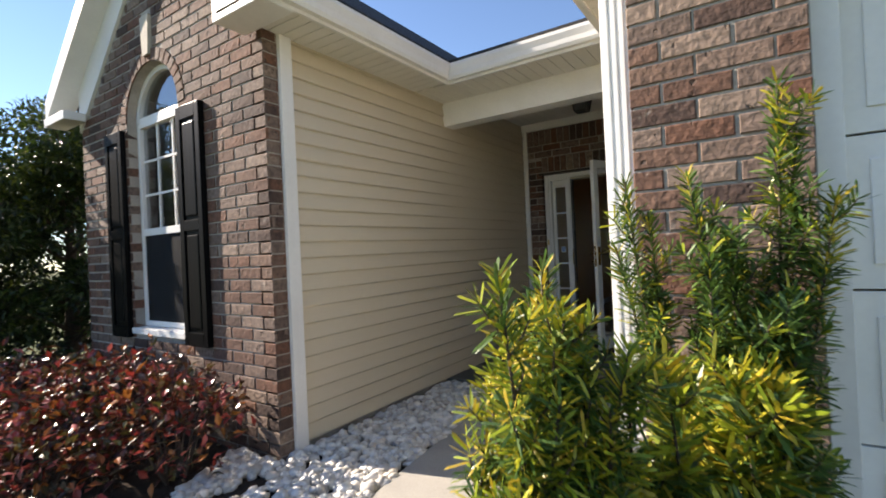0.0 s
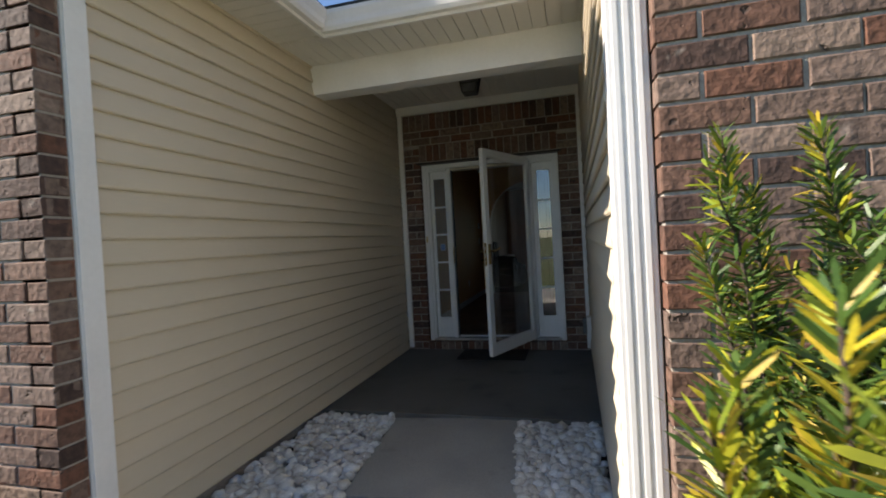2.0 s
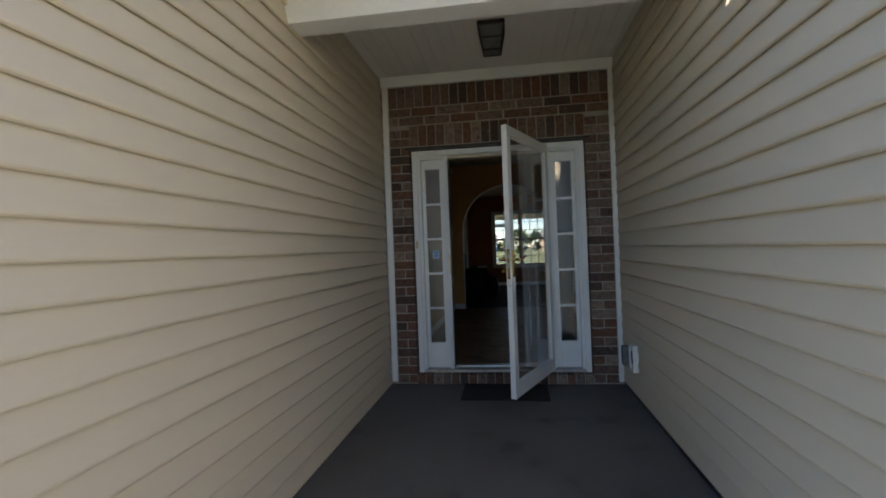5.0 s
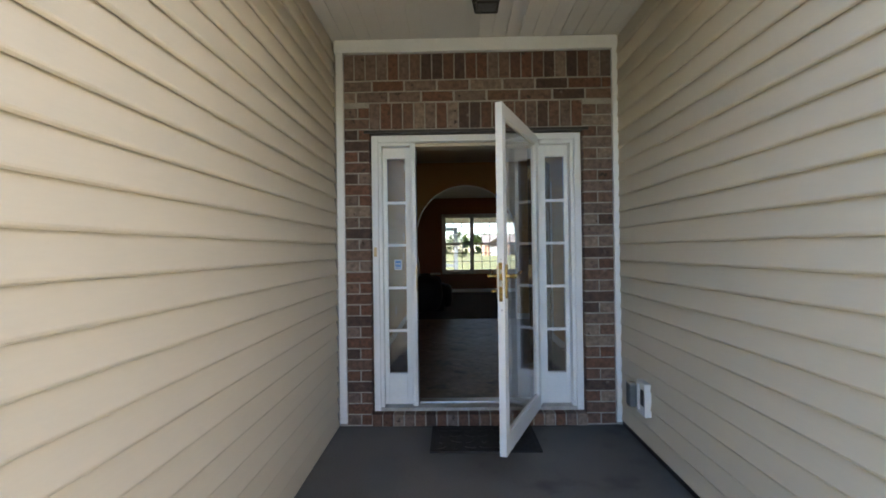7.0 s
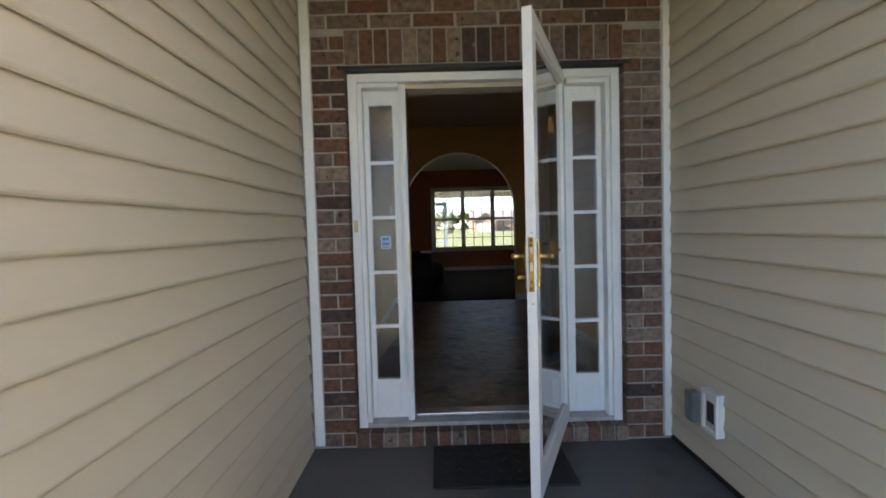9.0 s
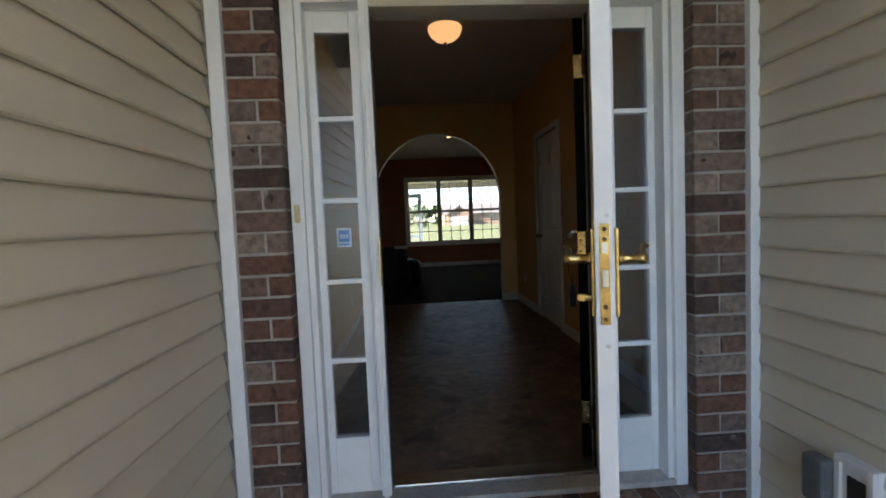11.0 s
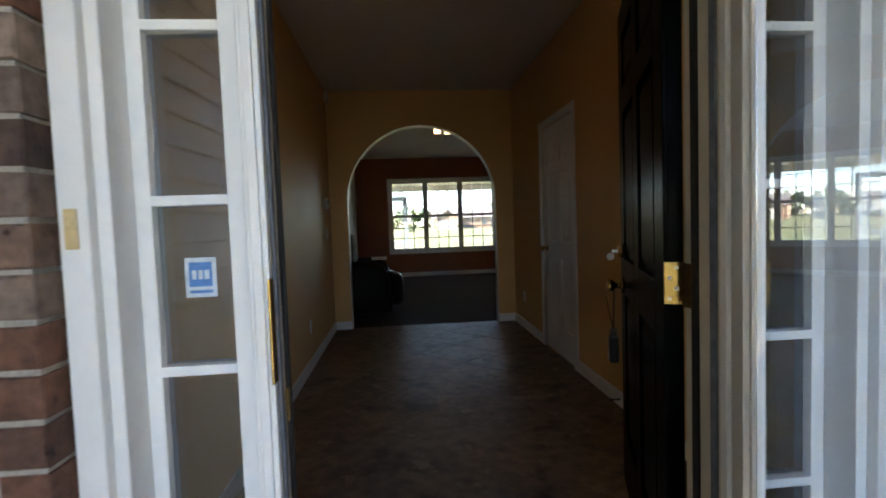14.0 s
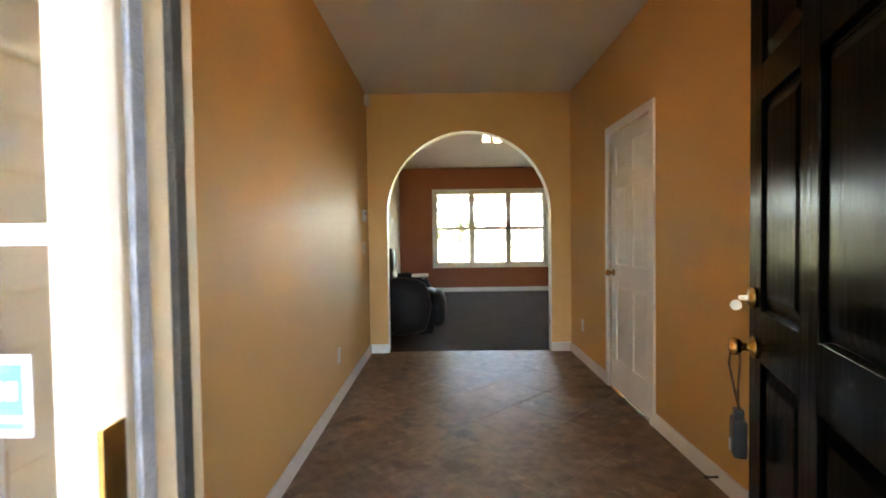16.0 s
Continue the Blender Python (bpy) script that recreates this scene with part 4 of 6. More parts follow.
# ---------------------------------------------------------------- six-panel doors
def panel_door(d, w, h, t, material, front=-1):
    """Six raised panels in a frame; face at y = front side, width along +x, from z = 0."""
    s, mid = 0.115 * w / 0.9, 0.10 * w / 0.9
    cols = ((s, w / 2 - mid / 2), (w / 2 + mid / 2, w - s))
    rows_ = ((0.24, 0.85), (1.00, 1.60), (1.70, h - 0.12))
    bm = bmesh.new()
    box(bm, 0.001, -t / 2 + 0.013, 0.001, w - 0.001, t / 2 - 0.013, h - 0.001)
    part("core", bm, material, d)
    bm = bmesh.new()
    for sgn in (-1, 1):
        ya, yb = sorted((sgn * t / 2, sgn * (t / 2 - 0.0135)))
        for x0, x1 in ((0, s), (w - s, w), (w / 2 - mid / 2, w / 2 + mid / 2)):
            box(bm, x0, ya, 0, x1, yb, h, bev=0.003)
        for z0, z1 in ((0, rows_[0][0]), (rows_[0][1], rows_[1][0]), (rows_[1][1], rows_[2][0]), (rows_[2][1], h)):
            for c0, c1 in cols:
                box(bm, c0 + 0.0005, ya, z0, c1 - 0.0005, yb, z1, bev=0.003)
    part("stile_and_rail", bm, material, d)
    for z0, z1 in rows_:
        for c0, c1 in cols:
            bm = bmesh.new()
            for sgn in (-1, 1):
                prism_face = [(c0 + 0.014, z0 + 0.014), (c1 - 0.014, z0 + 0.014), (c1 - 0.014, z1 - 0.014), (c0 + 0.014, z1 - 0.014)]
                inner = [(c0 + 0.045, z0 + 0.045), (c1 - 0.045, z0 + 0.045), (c1 - 0.045, z1 - 0.045), (c0 + 0.045, z1 - 0.045)]
                A = [bm.verts.new((u, sgn * (t / 2 - 0.0125), v)) for u, v in prism_face]
                B = [bm.verts.new((u, sgn * (t / 2 - 0.0045), v)) for u, v in inner]
                for i in range(4):
                    bm.faces.new((A[i], A[(i + 1) % 4], B[(i + 1) % 4], B[i]))
                bm.faces.new(B)
            part("panel", bm, material, d)


bx, by, fx, fy = 0.532, 0.20, 0.862, 1.118
BW = math.hypot(fx - bx, fy - by)
bdoor = thing("front_door", (bx + 0.02, by, 0.125), "glossy black six-panel front door standing open inward", "door", rz=math.degrees(math.atan2(fy - by, fx - bx)))
panel_door(bdoor, BW, 2.03, 0.045, BLACK)
for z, name in ((1.03, "deadbolt"), (0.88, "knob")):
    for s in (1,):
        bm = bmesh.new()
        prof = [(0.030, 0.0), (0.031, 0.006), (0.026, 0.014), (0.022, 0.018)] if name == "deadbolt" else [(0.033, 0.0), (0.033, 0.006), (0.014, 0.012), (0.012, 0.030), (0.024, 0.040), (0.028, 0.055), (0.022, 0.066), (0.008, 0.070)]
        lathe(bm, [(r, 0.0226 + h) for r, h in prof], (BW - 0.065, 0, z), axis="y", seg=20)
        part(name, bm, BRASS, bdoor, smooth=True)
bm = bmesh.new()
box(bm, BW - 0.068, 0.041, 1.022, BW - 0.062, 0.066, 1.036, bev=0.001)
part("key", bm, STEEL, bdoor)
bm = bmesh.new()
lathe(bm, [(0.004, -0.0012), (0.015, -0.0012), (0.016, 0.0), (0.015, 0.0012), (0.004, 0.0012)], (BW - 0.065, 0.072, 1.006), axis="x", seg=16)
part("key_tag", bm, PLASTIC, bdoor, "round white key tag")
lb = thing("lockbox", (0, 0, 0), "blue-grey key lockbox hanging from the front door knob", "lockbox")
lbm = pose(bx + 0.02, by, 0.125, 0, 0, math.degrees(math.atan2(fy - by, fx - bx)))
lb.matrix_basis = lbm @ pose(BW - 0.065, 0.062, 0.88)
bm = bmesh.new()
tube(bm, [(-0.010, 0, -0.20), (-0.018, 0.016, -0.13), (-0.012, 0.030, -0.05), (0, 0.022, -0.002), (0.0, 0.0, 0.016), (0.012, -0.004, -0.05), (0.014, 0.0, -0.13), (0.010, 0, -0.20)], 0.0038, seg=10)
part("shackle", bm, OLD_BRASS, lb, "thin tarnished brass shackle")
bm = bmesh.new()
box(bm, -0.019, -0.012, -0.225, 0.019, 0.016, -0.190, bev=0.006)
part("neck", bm, LOCKBOX, lb)
bm = bmesh.new()
box(bm, -0.034, -0.018, -0.335, 0.034, 0.022, -0.218, bev=0.012)
part("case", bm, LOCKBOX, lb)
bm = bmesh.new()
box(bm, -0.006, 0.0225, -0.322, 0.012, 0.026, -0.285, bev=0.002)
part("dial_cover", bm, STICKER_W, lb, "pale dial cover")
for z in (0.215, 1.008, 1.80):
    hg = new("hinge")
    hg.parent, hg["label"] = bdoor, "polished brass butt hinge on the door edge"
    hg.matrix_basis = pose(0, 0, z)
    bm = bmesh.new()
    box(bm, -0.0025, -0.021, -0.052, -0.0003, 0.022, 0.052, bev=0.0008)
    part("leaf", bm, BRASS, hg)
    bm = bmesh.new()
    for k in range(5):
        lathe(bm, [(0.0072, -0.052 + k * 0.0208), (0.0072, -0.0322 + k * 0.0208)], (-0.004, -0.029, 0), seg=10)
    lathe(bm, [(0.004, -0.056), (0.004, 0.056)], (-0.004, -0.029, 0), seg=8)
    part("knuckle", bm, BRASS, hg)
    for zz, yy_ in ((-0.038, 0.010), (-0.013, -0.006), (0.013, 0.010), (0.038, -0.006)):
        bm = bmesh.new()
        lathe(bm, [(0.0052, -0.0026), (0.0042, -0.0036), (0.002, -0.0032)], (0, yy_, zz), seg=10, axis="x")
        part("screw", bm, STEEL, hg)
    # jamb leaf: the dark brass colour also carries its dim reflection
    bm = bmesh.new()
    box(bm, OR - 0.0035, 0.130, z + 0.125 - UB - 0.052, OR - 0.0012, 0.168, z + 0.125 - UB + 0.052, bev=0.0008)
    part("hinge_leaf", bm, OLD_BRASS, du, "tarnished brass hinge leaf on the jamb, darkened for its reflection")
for z, hgt in ((1.105, 0.20), (0.93, 0.07)):
    bm = bmesh.new()
    yq = 0.018 if z > 1.0 else 0.115
    box(bm, OL - 0.002, yq - 0.014, z - hgt / 2, OL + 0.0025, yq + 0.014, z + hgt / 2, bev=0.001)
    solid("strike_plate", bm, BRASS, "worn brass strike plate on the door jamb", "strike plate")

# closet door in the foyer
cd = thing("door_2", (FR + 0.03, CY1 - 0.005, FZ + 0.008), "white six-panel closet door, shut", "door", kind="structure", rz=-90)
panel_door(cd, CY1 - CY0 - 0.01, CZ - FZ - 0.012, 0.035, TRIM)
bm = bmesh.new()
lathe(bm, [(0.028, -0.0178), (0.028, -0.024), (0.012, -0.03), (0.011, -0.045), (0.023, -0.055), (0.026, -0.068), (0.018, -0.079), (0.006, -0.082)], (0.06, 0, 0.93), axis="y", seg=18)
part("knob", bm, BRASS, cd, "round brass knob", smooth=True)
for z in (0.2, 1.0, 1.82):
    bm = bmesh.new()
    tube(bm, [(CY1 - CY0 - 0.012, -0.024, z - 0.045), (CY1 - CY0 - 0.012, -0.024, z + 0.045)], 0.008, seg=8)
    part("hinge", bm, DARKMETAL, cd)
cs = bmesh.new()
box(cs, FR - 0.016, CY0 - 0.06, FZ, FR + 0.02, CY0, CZ + 0.06, bev=0.004)
box(cs, FR - 0.016, CY1, FZ, FR + 0.02, CY1 + 0.06, CZ + 0.06, bev=0.004)
box(cs, FR - 0.016, CY0, CZ, FR + 0.02, CY1, CZ + 0.06, bev=0.004)
solid("door_casing", cs, TRIM, "white casing round the closet door", "trim", "structure")
boxes("closet_back", CREAM, [(FR + 0.12, CY0 - 0.2, 0, FR + 0.2, CY1 + 0.2, 2.6)], "plain closet back wall", "wall", "structure")

# ---------------------------------------------------------------- porch things
ol = thing("outlet_cover", (XR - 0.014, -0.60, 0.345), "white outdoor outlet box with its smoky cover swung open", "outlet")
bm = bmesh.new()
box(bm, -0.028, -0.035, -0.105, 0.0, 0.10, 0.105, bev=0.004)
part("base", bm, PLASTIC, ol)
bm = bmesh.new()
for r in ((-0.042, -0.035, -0.105, -0.029, -0.015, 0.105), (-0.042, 0.08, -0.105, -0.029, 0.10, 0.105), (-0.042, -0.015, 0.085, -0.029, 0.08, 0.105), (-0.042, -0.015, -0.105, -0.029, 0.08, -0.085)):
    box(bm, *r, bev=0.002)
part("rim", bm, PLASTIC, ol)
bm = bmesh.new()
box(bm, -0.035, 0.0, -0.05, -0.0285, 0.06, 0.05, bev=0.002)
part("socket", bm, DARKMETAL, ol, "dark socket face")
bm = bmesh.new()
box(bm, -0.085, 0.102, -0.085, -0.028, 0.185, 0.075, bev=0.016)
part("cover", bm, CLEARPLASTIC, ol, "smoky bubble cover")

ln = thing("porch_light", (0.135, -0.95, PC - 0.004), "small black flush lantern on the porch ceiling", "ceiling light")
bm = bmesh.new()
box(bm, -0.10, -0.10, -0.03, 0.10, 0.10, 0.0, bev=0.006)
part("canopy", bm, DARKMETAL, ln)
w0, w1, h0, h1 = 0.092, 0.062, -0.03, -0.20
for sx, sy in ((-1, -1), (-1, 1), (1, -1), (1, 1)):
    bm = bmesh.new()
    tube(bm, [(sx * w0, sy * w0, h0), (sx * w1, sy * w1, h1)], 0.006, seg=6)
    part("post", bm, DARKMETAL, ln)
for z, w in ((-0.115, 0.078), (h1, w1)):
    bm = bmesh.new()
    for q in ((-w, -w, w, -w + 0.01), (-w, w - 0.01, w, w), (-w, -w + 0.01, -w + 0.01, w - 0.01), (w - 0.01, -w + 0.01, w, w - 0.01)):
        box(bm, q[0], q[1], z - 0.006, q[2], q[3], z + 0.006)
    part("band", bm, DARKMETAL, ln)
bm = bmesh.new()
A = [bm.verts.new((a * w0 * 0.95, b * w0 * 0.95, h0)) for a, b in ((-1, -1), (1, -1), (1, 1), (-1, 1))]
B = [bm.verts.new((a * w1 * 0.93, b * w1 * 0.93, h1)) for a, b in ((-1, -1), (1, -1), (1, 1), (-1, 1))]
for i in range(4):
    bm.faces.new((A[i], A[(i + 1) % 4], B[(i + 1) % 4], B[i]))
bm.faces.new(B)
part("glass", bm, CLEARPLASTIC, ln)

dm = thing("doormat", (0.12, -0.315, 0.0), "black rubber doormat with raised leaf pattern", "doormat")
bm = bmesh.new()
box(bm, -0.365, -0.262, 0.001, 0.365, 0.185, 0.009, bev=0.003)
part("base", bm, RUBBER, dm)
bm = bmesh.new()
for q in ((-0.365, -0.262, 0.365, -0.237), (-0.365, 0.160, 0.365, 0.185), (-0.365, -0.237, -0.340, 0.160), (0.340, -0.237, 0.365, 0.160)):
    box(bm, q[0], q[1], 0.0092, q[2], q[3], 0.014, bev=0.002)
part("border", bm, RUBBER, dm)
rng = random.Random(5)
for i in range(7):
    for j in range(4):
        bm = bmesh.new()
        cx, cy, a = -0.29 + i * 0.096, -0.185 + j * 0.098, rng.uniform(0, 6.28)
        prism(bm, [(cx + 0.038 * math.cos(t) * math.cos(a) - 0.016 * math.sin(t) * math.sin(a), cy + 0.038 * math.cos(t) * math.sin(a) + 0.016 * math.sin(t) * math.cos(a)) for t in [k * math.pi / 5 for k in range(10)]], 0.0092, 0.0135, lambda u, v, w: (u, v, w))
        part("raised_leaf", bm, RUBBER, dm)


# ---------------------------------------------------------------- stones
def pebbles(name, area, n, label, seed, z0):
    """Loose stones heaped in an area given by a test and its bounds."""
    rng = np.random.default_rng(seed)
    x0, x1, y0, y1, ok = area
    bm = bmesh.new()
    bmesh.ops.create_icosphere(bm, subdivisions=1, radius=1.0)
    base = np.array([v.co[:] for v in bm.verts])
    faces = np.array([[v.index for v in f.verts] for f in bm.faces])
    bm.free()
    V, F, k = [], [], 0
    while k < n:
        x, y = rng.uniform(x0, x1), rng.uniform(y0, y1)
        if not ok(x, y):
            continue
        r = rng.uniform(0.015, 0.046)
        sh = base * (r * rng.uniform(0.75, 1.25, 3)) * np.array([1.0, 1.0, 0.72])
        sh = sh * (1 + rng.uniform(-0.16, 0.16, (len(base), 1)))
        a = rng.uniform(0, 6.28)
        c, s = math.cos(a), math.sin(a)
        sh = sh @ np.array([[c, -s, 0], [s, c, 0], [0, 0, 1]])
        V.append(sh + np.array([x, y, z0 + rng.uniform(0.0, 0.03)]))
        F.append(faces + k * len(base))
        k += 1
    me = bpy.data.meshes.new(name)
    me.from_pydata(np.concatenate(V).tolist(), [], np.concatenate(F).tolist())
    me.materials.append(STONE)
    me.polygons.foreach_set("use_smooth", [True] * len(me.polygons))
    return tagged(new(name, me), label, "stones", kind="stuff")


def walk_edges(y):
    """x of the walk's two edges at y, near the house."""
    c = 0.135 + (0.22 - 0.135) * min(max((-2.16 - y) / 0.84, 0), 1) + (0.36 - 0.22) * min(max((-3.0 - y) / 1.2, 0), 1) + (0.45 / 1.4) * max(-4.2 - y, 0)
    return c - 0.45, c + 0.45


pebbles("white_stones", (XL + 0.02, 0.0, -4.95, -2.17, lambda x, y: x < walk_edges(y)[0] - 0.012 and (y > -4.0 or x > XL - 0.5) and not (y < -4.35 and x < -0.75)), 2100, "loose white marble stones between wall and walk", 3, GZ + 0.012)
pebbles("white_stones", (0.45, XR - 0.03, -4.3, -2.17, lambda x, y: x > walk_edges(y)[1] + 0.012), 1500, "loose white marble stones along the garage wall", 4, GZ + 0.012)
pebbles("white_stones", (-1.4, XL + 0.02, -4.95, -4.2, lambda x, y: x + 0.5 * (y + 4.2) > -1.35), 420, "loose white marble stones at the house corner", 6, GZ + 0.012)


# ---------------------------------------------------------------- plants
def leaf_mat(name, tones, rough, trans=0.25):
    m = mat(name, tones[0], tones[1], scale=30, rough=rough, bump=0.1, bscale=200, fine=0.1, rnd=tones, island=True, through_light=trans)
    return m


POD_DARK = leaf_mat("podocarpus_dark", [(0.06, 0.12, 0.025), (0.085, 0.165, 0.035), (0.045, 0.095, 0.025), (0.13, 0.21, 0.045)], 0.38)
POD_NEW = leaf_mat("podocarpus_new", [(0.46, 0.45, 0.035), (0.30, 0.37, 0.03), (0.58, 0.46, 0.04), (0.19, 0.27, 0.026), (0.55, 0.36, 0.045), (0.12, 0.19, 0.02)], 0.38)
RED_LEAF = leaf_mat("red_shrub_leaf", [(0.26, 0.035, 0.026), (0.07, 0.02, 0.014), (0.42, 0.055, 0.042), (0.46, 0.17, 0.03), (0.05, 0.03, 0.015), (0.045, 0.07, 0.018), (0.36, 0.12, 0.03), (0.03, 0.02, 0.014), (0.50, 0.13, 0.11), (0.10, 0.11, 0.022), (0.03, 0.035, 0.014), (0.035, 0.05, 0.016), (0.03, 0.022, 0.015)], 0.30, 0.15)
TREE_LEAF = leaf_mat("evergreen_leaf", [(0.024, 0.045, 0.008), (0.035, 0.063, 0.011), (0.016, 0.032, 0.007), (0.11, 0.14, 0.02), (0.05, 0.08, 0.013), (0.014, 0.026, 0.006)], 0.36, 0.25)


def leaves(name, base, dirs, length, width, material, parent, seed=0, curl=0.15, kind="stuff", linear=False):
    """Pointed leaves: base points, directions, lengths and widths as arrays; two folded halves each."""
    rng = np.random.default_rng(seed)
    n = len(base)
    dirs = dirs / np.linalg.norm(dirs, axis=1, keepdims=True)
    up = rng.normal(size=(n, 3)) * 0.5 + np.array([0, 0, 1.0])
    side = np.cross(dirs, up)
    side /= np.linalg.norm(side, axis=1, keepdims=True) + 1e-9
    nor = np.cross(side, dirs)
    L, W = length[:, None], width[:, None]
    if linear:
        at_ = lambda f_, w_, c_: base + dirs * L * f_ + side * W * w_ - nor * L * curl * c_
        V = np.stack([base, at_(0.18, 0.42, 0), at_(0.8, 0.46, 0.5), at_(1, 0, 1), at_(0.8, -0.46, 0.5), at_(0.18, -0.42, 0)], axis=1).reshape(-1, 3)
        k = np.arange(n)[:, None] * 6
        F = np.concatenate([k + np.array([[0, 1, 5]]), k + np.array([[1, 2, 4]]), k + np.array([[1, 4, 5]]), k + np.array([[2, 3, 4]])])
    else:
        p1 = base + dirs * L * 0.45 + side * W * 0.5 + nor * L * curl * 0.2
        p2 = base + dirs * L - nor * L * curl
        p3 = base + dirs * L * 0.45 - side * W * 0.5 + nor * L * curl * 0.2
        pm = base + dirs * L * 0.5 - nor * W * 0.12
        V = np.stack([base, p1, p2, p3, pm], axis=1).reshape(-1, 3)
        k = np.arange(n)[:, None] * 5
        F = np.concatenate([k + np.array([[0, 1, 4]]), k + np.array([[1, 2, 4]]), k + np.array([[2, 3, 4]]), k + np.array([[3, 0, 4]])])
    me = bpy.data.meshes.new(name)
    me.from_pydata(V.tolist(), [], F.tolist())
    me.materials.append(material)
    ob = tagged(new(name, me), kind=kind)
    ob.parent = parent
    return ob


def podocarpus(at, shoots, label, seed, leaf=0.075, spread_=1.0):
    """Upright shrub: shoots as (foot x, foot y, tip x, tip y, tip height, yellow share)."""
    rng = np.random.default_rng(seed)
    p = thing("podocarpus_shrub", at, label, "shrub")
    stems = bmesh.new()
    dark, new_ = ([], [], [], []), ([], [], [], [])
    for fx_, fy_, tx, ty, tz, yel in shoots:
        a, b = np.array([fx_, fy_, 0.0]), np.array([tx, ty, tz])
        bend = rng.normal(size=3) * np.array([0.03, 0.03, 0.0])
        pts = [a + (b - a) * t + bend * math.sin(math.pi * t) for t in np.linspace(0, 1, 7)]
        tube(stems, [tuple(q) for q in pts], [0.009 * (1 - 0.8 * t) + 0.001 for t in np.linspace(0, 1, 7)], seg=5)
        twigs = [(pts, tz * 0.72, 1.0)]
        for _ in range(int(5 + tz * 7)):
            t = rng.uniform(0.25, 0.95)
            o = a + (b - a) * t + bend * math.sin(math.pi * t)
            ang_ = rng.uniform(0, 6.28)
            ln_ = rng.uniform(0.04, 0.11) * spread_
            d = np.array([math.cos(ang_), math.sin(ang_), rng.uniform(0.5, 1.3)])
            d /= np.linalg.norm(d)
            tw_ = [o, o + d * ln_ * 0.5, o + d * ln_ + np.array([0, 0, 0.02])]
            tube(stems, [tuple(q) for q in tw_], [0.004, 0.003, 0.0015], seg=4)
            twigs.append((tw_, ln_, 0.8))
        for tw_, ln_, scale_ in twigs:
            P_ = np.array(tw_)
            n = int(ln_ / 0.0023)
            for k in range(n):
                t = (0.28 if scale_ == 1.0 else 0.05) + (0.72 if scale_ == 1.0 else 0.95) * (k + rng.uniform()) / max(n, 1)
                f_ = min(t, 0.999) * (len(P_) - 1)
                i = int(f_)
                o = P_[i] + (P_[i + 1] - P_[i]) * (f_ - i)
                ax_ = P_[i + 1] - P_[i]
                ax_ = ax_ / np.linalg.norm(ax_)
                ph = 2.4 * k + rng.uniform(-0.4, 0.4)
                r_ = np.array([math.cos(ph), math.sin(ph), 0.0])
                r_ = r_ - ax_ * r_.dot(ax_)
                lift = 0.22 + 1.5 * max(t - 0.7, 0) * 2.0
                tgt = new_ if rng.uniform() < yel * (0.25 + 0.9 * t) and o[2] > 0.25 * tz else dark
                tgt[0].append(o), tgt[1].append(r_ + ax_ * lift + rng.normal(size=3) * 0.15)
                tgt[2].append(leaf * rng.uniform(0.7, 1.2) * (1.0 - 0.25 * t)), tgt[3].append(leaf * rng.uniform(0.09, 0.12))
    part("stem", stems, BARK, p)
    for nm, g, m_ in (("foliage", dark, POD_DARK), ("new_growth", new_, POD_NEW)):
        if g[0]:
            leaves(nm, np.array(g[0]), np.array(g[1]), np.array(g[2]), np.array(g[3]), m_, p, seed, curl=0.08, linear=True)
    return p


def shoot_set(n, spread, h0, h1, lean, yel, seed):
    rng = random.Random(seed)
    out = []
    for i in range(n):
        a, r = 6.283 * i / n + rng.uniform(-0.4, 0.4), spread * math.sqrt(rng.uniform(0.05, 1))
        out.append((0.25 * r * math.cos(a), 0.25 * r * math.sin(a), r * math.cos(a) + lean * rng.uniform(-1, 1), r * math.sin(a) + lean * rng.uniform(-1, 1), rng.uniform(h0, h1), yel))
    return out


podocarpus((1.29, -5.08, GZ), shoot_set(24, 0.15, 0.66, 1.28, 0.02, 0.58, 11) + [(0.0, 0.0, -0.17, 0.03, 0.98, 0.8), (0.0, 0.0, -0.16, -0.04, 0.80, 0.8), (0.0, 0.0, -0.13, 0.08, 1.14, 0.8), (0.0, 0.0, 0.17, 0.02, 1.10, 0.7), (0.0, 0.0, -0.15, 0.0, 0.55, 0.7)], "low yellow-green podocarpus shrub in front of the brick pier", 21, leaf=0.075)
podocarpus((1.63, -4.42, GZ), shoot_set(26, 0.22, 0.70, 1.34, 0.04, 0.14, 12) + [(0.02, 0.0, 0.12, 0.02, 1.76, 0.45), (0.0, 0.0, -0.12, 0.0, 1.52, 0.4), (0.0, 0.0, 0.24, 0.03, 1.42, 0.6), (-0.04, 0.0, -0.30, -0.03, 1.52, 0.35), (-0.04, 0.02, -0.24, 0.0, 1.40, 0.3), (-0.05, 0.0, -0.34, -0.02, 1.30, 0.3), (0.0, 0.0, 0.16, 0.03, 1.60, 0.15)], "tall dark green podocarpus shrub against the brick pier", 22, leaf=0.072, spread_=1.25)
podocarpus((1.60, -4.72, GZ), shoot_set(26, 0.27, 0.40, 1.05, 0.04, 0.85, 13), "golden tipped podocarpus shrub among the others", 23, leaf=0.115, spread_=1.2)


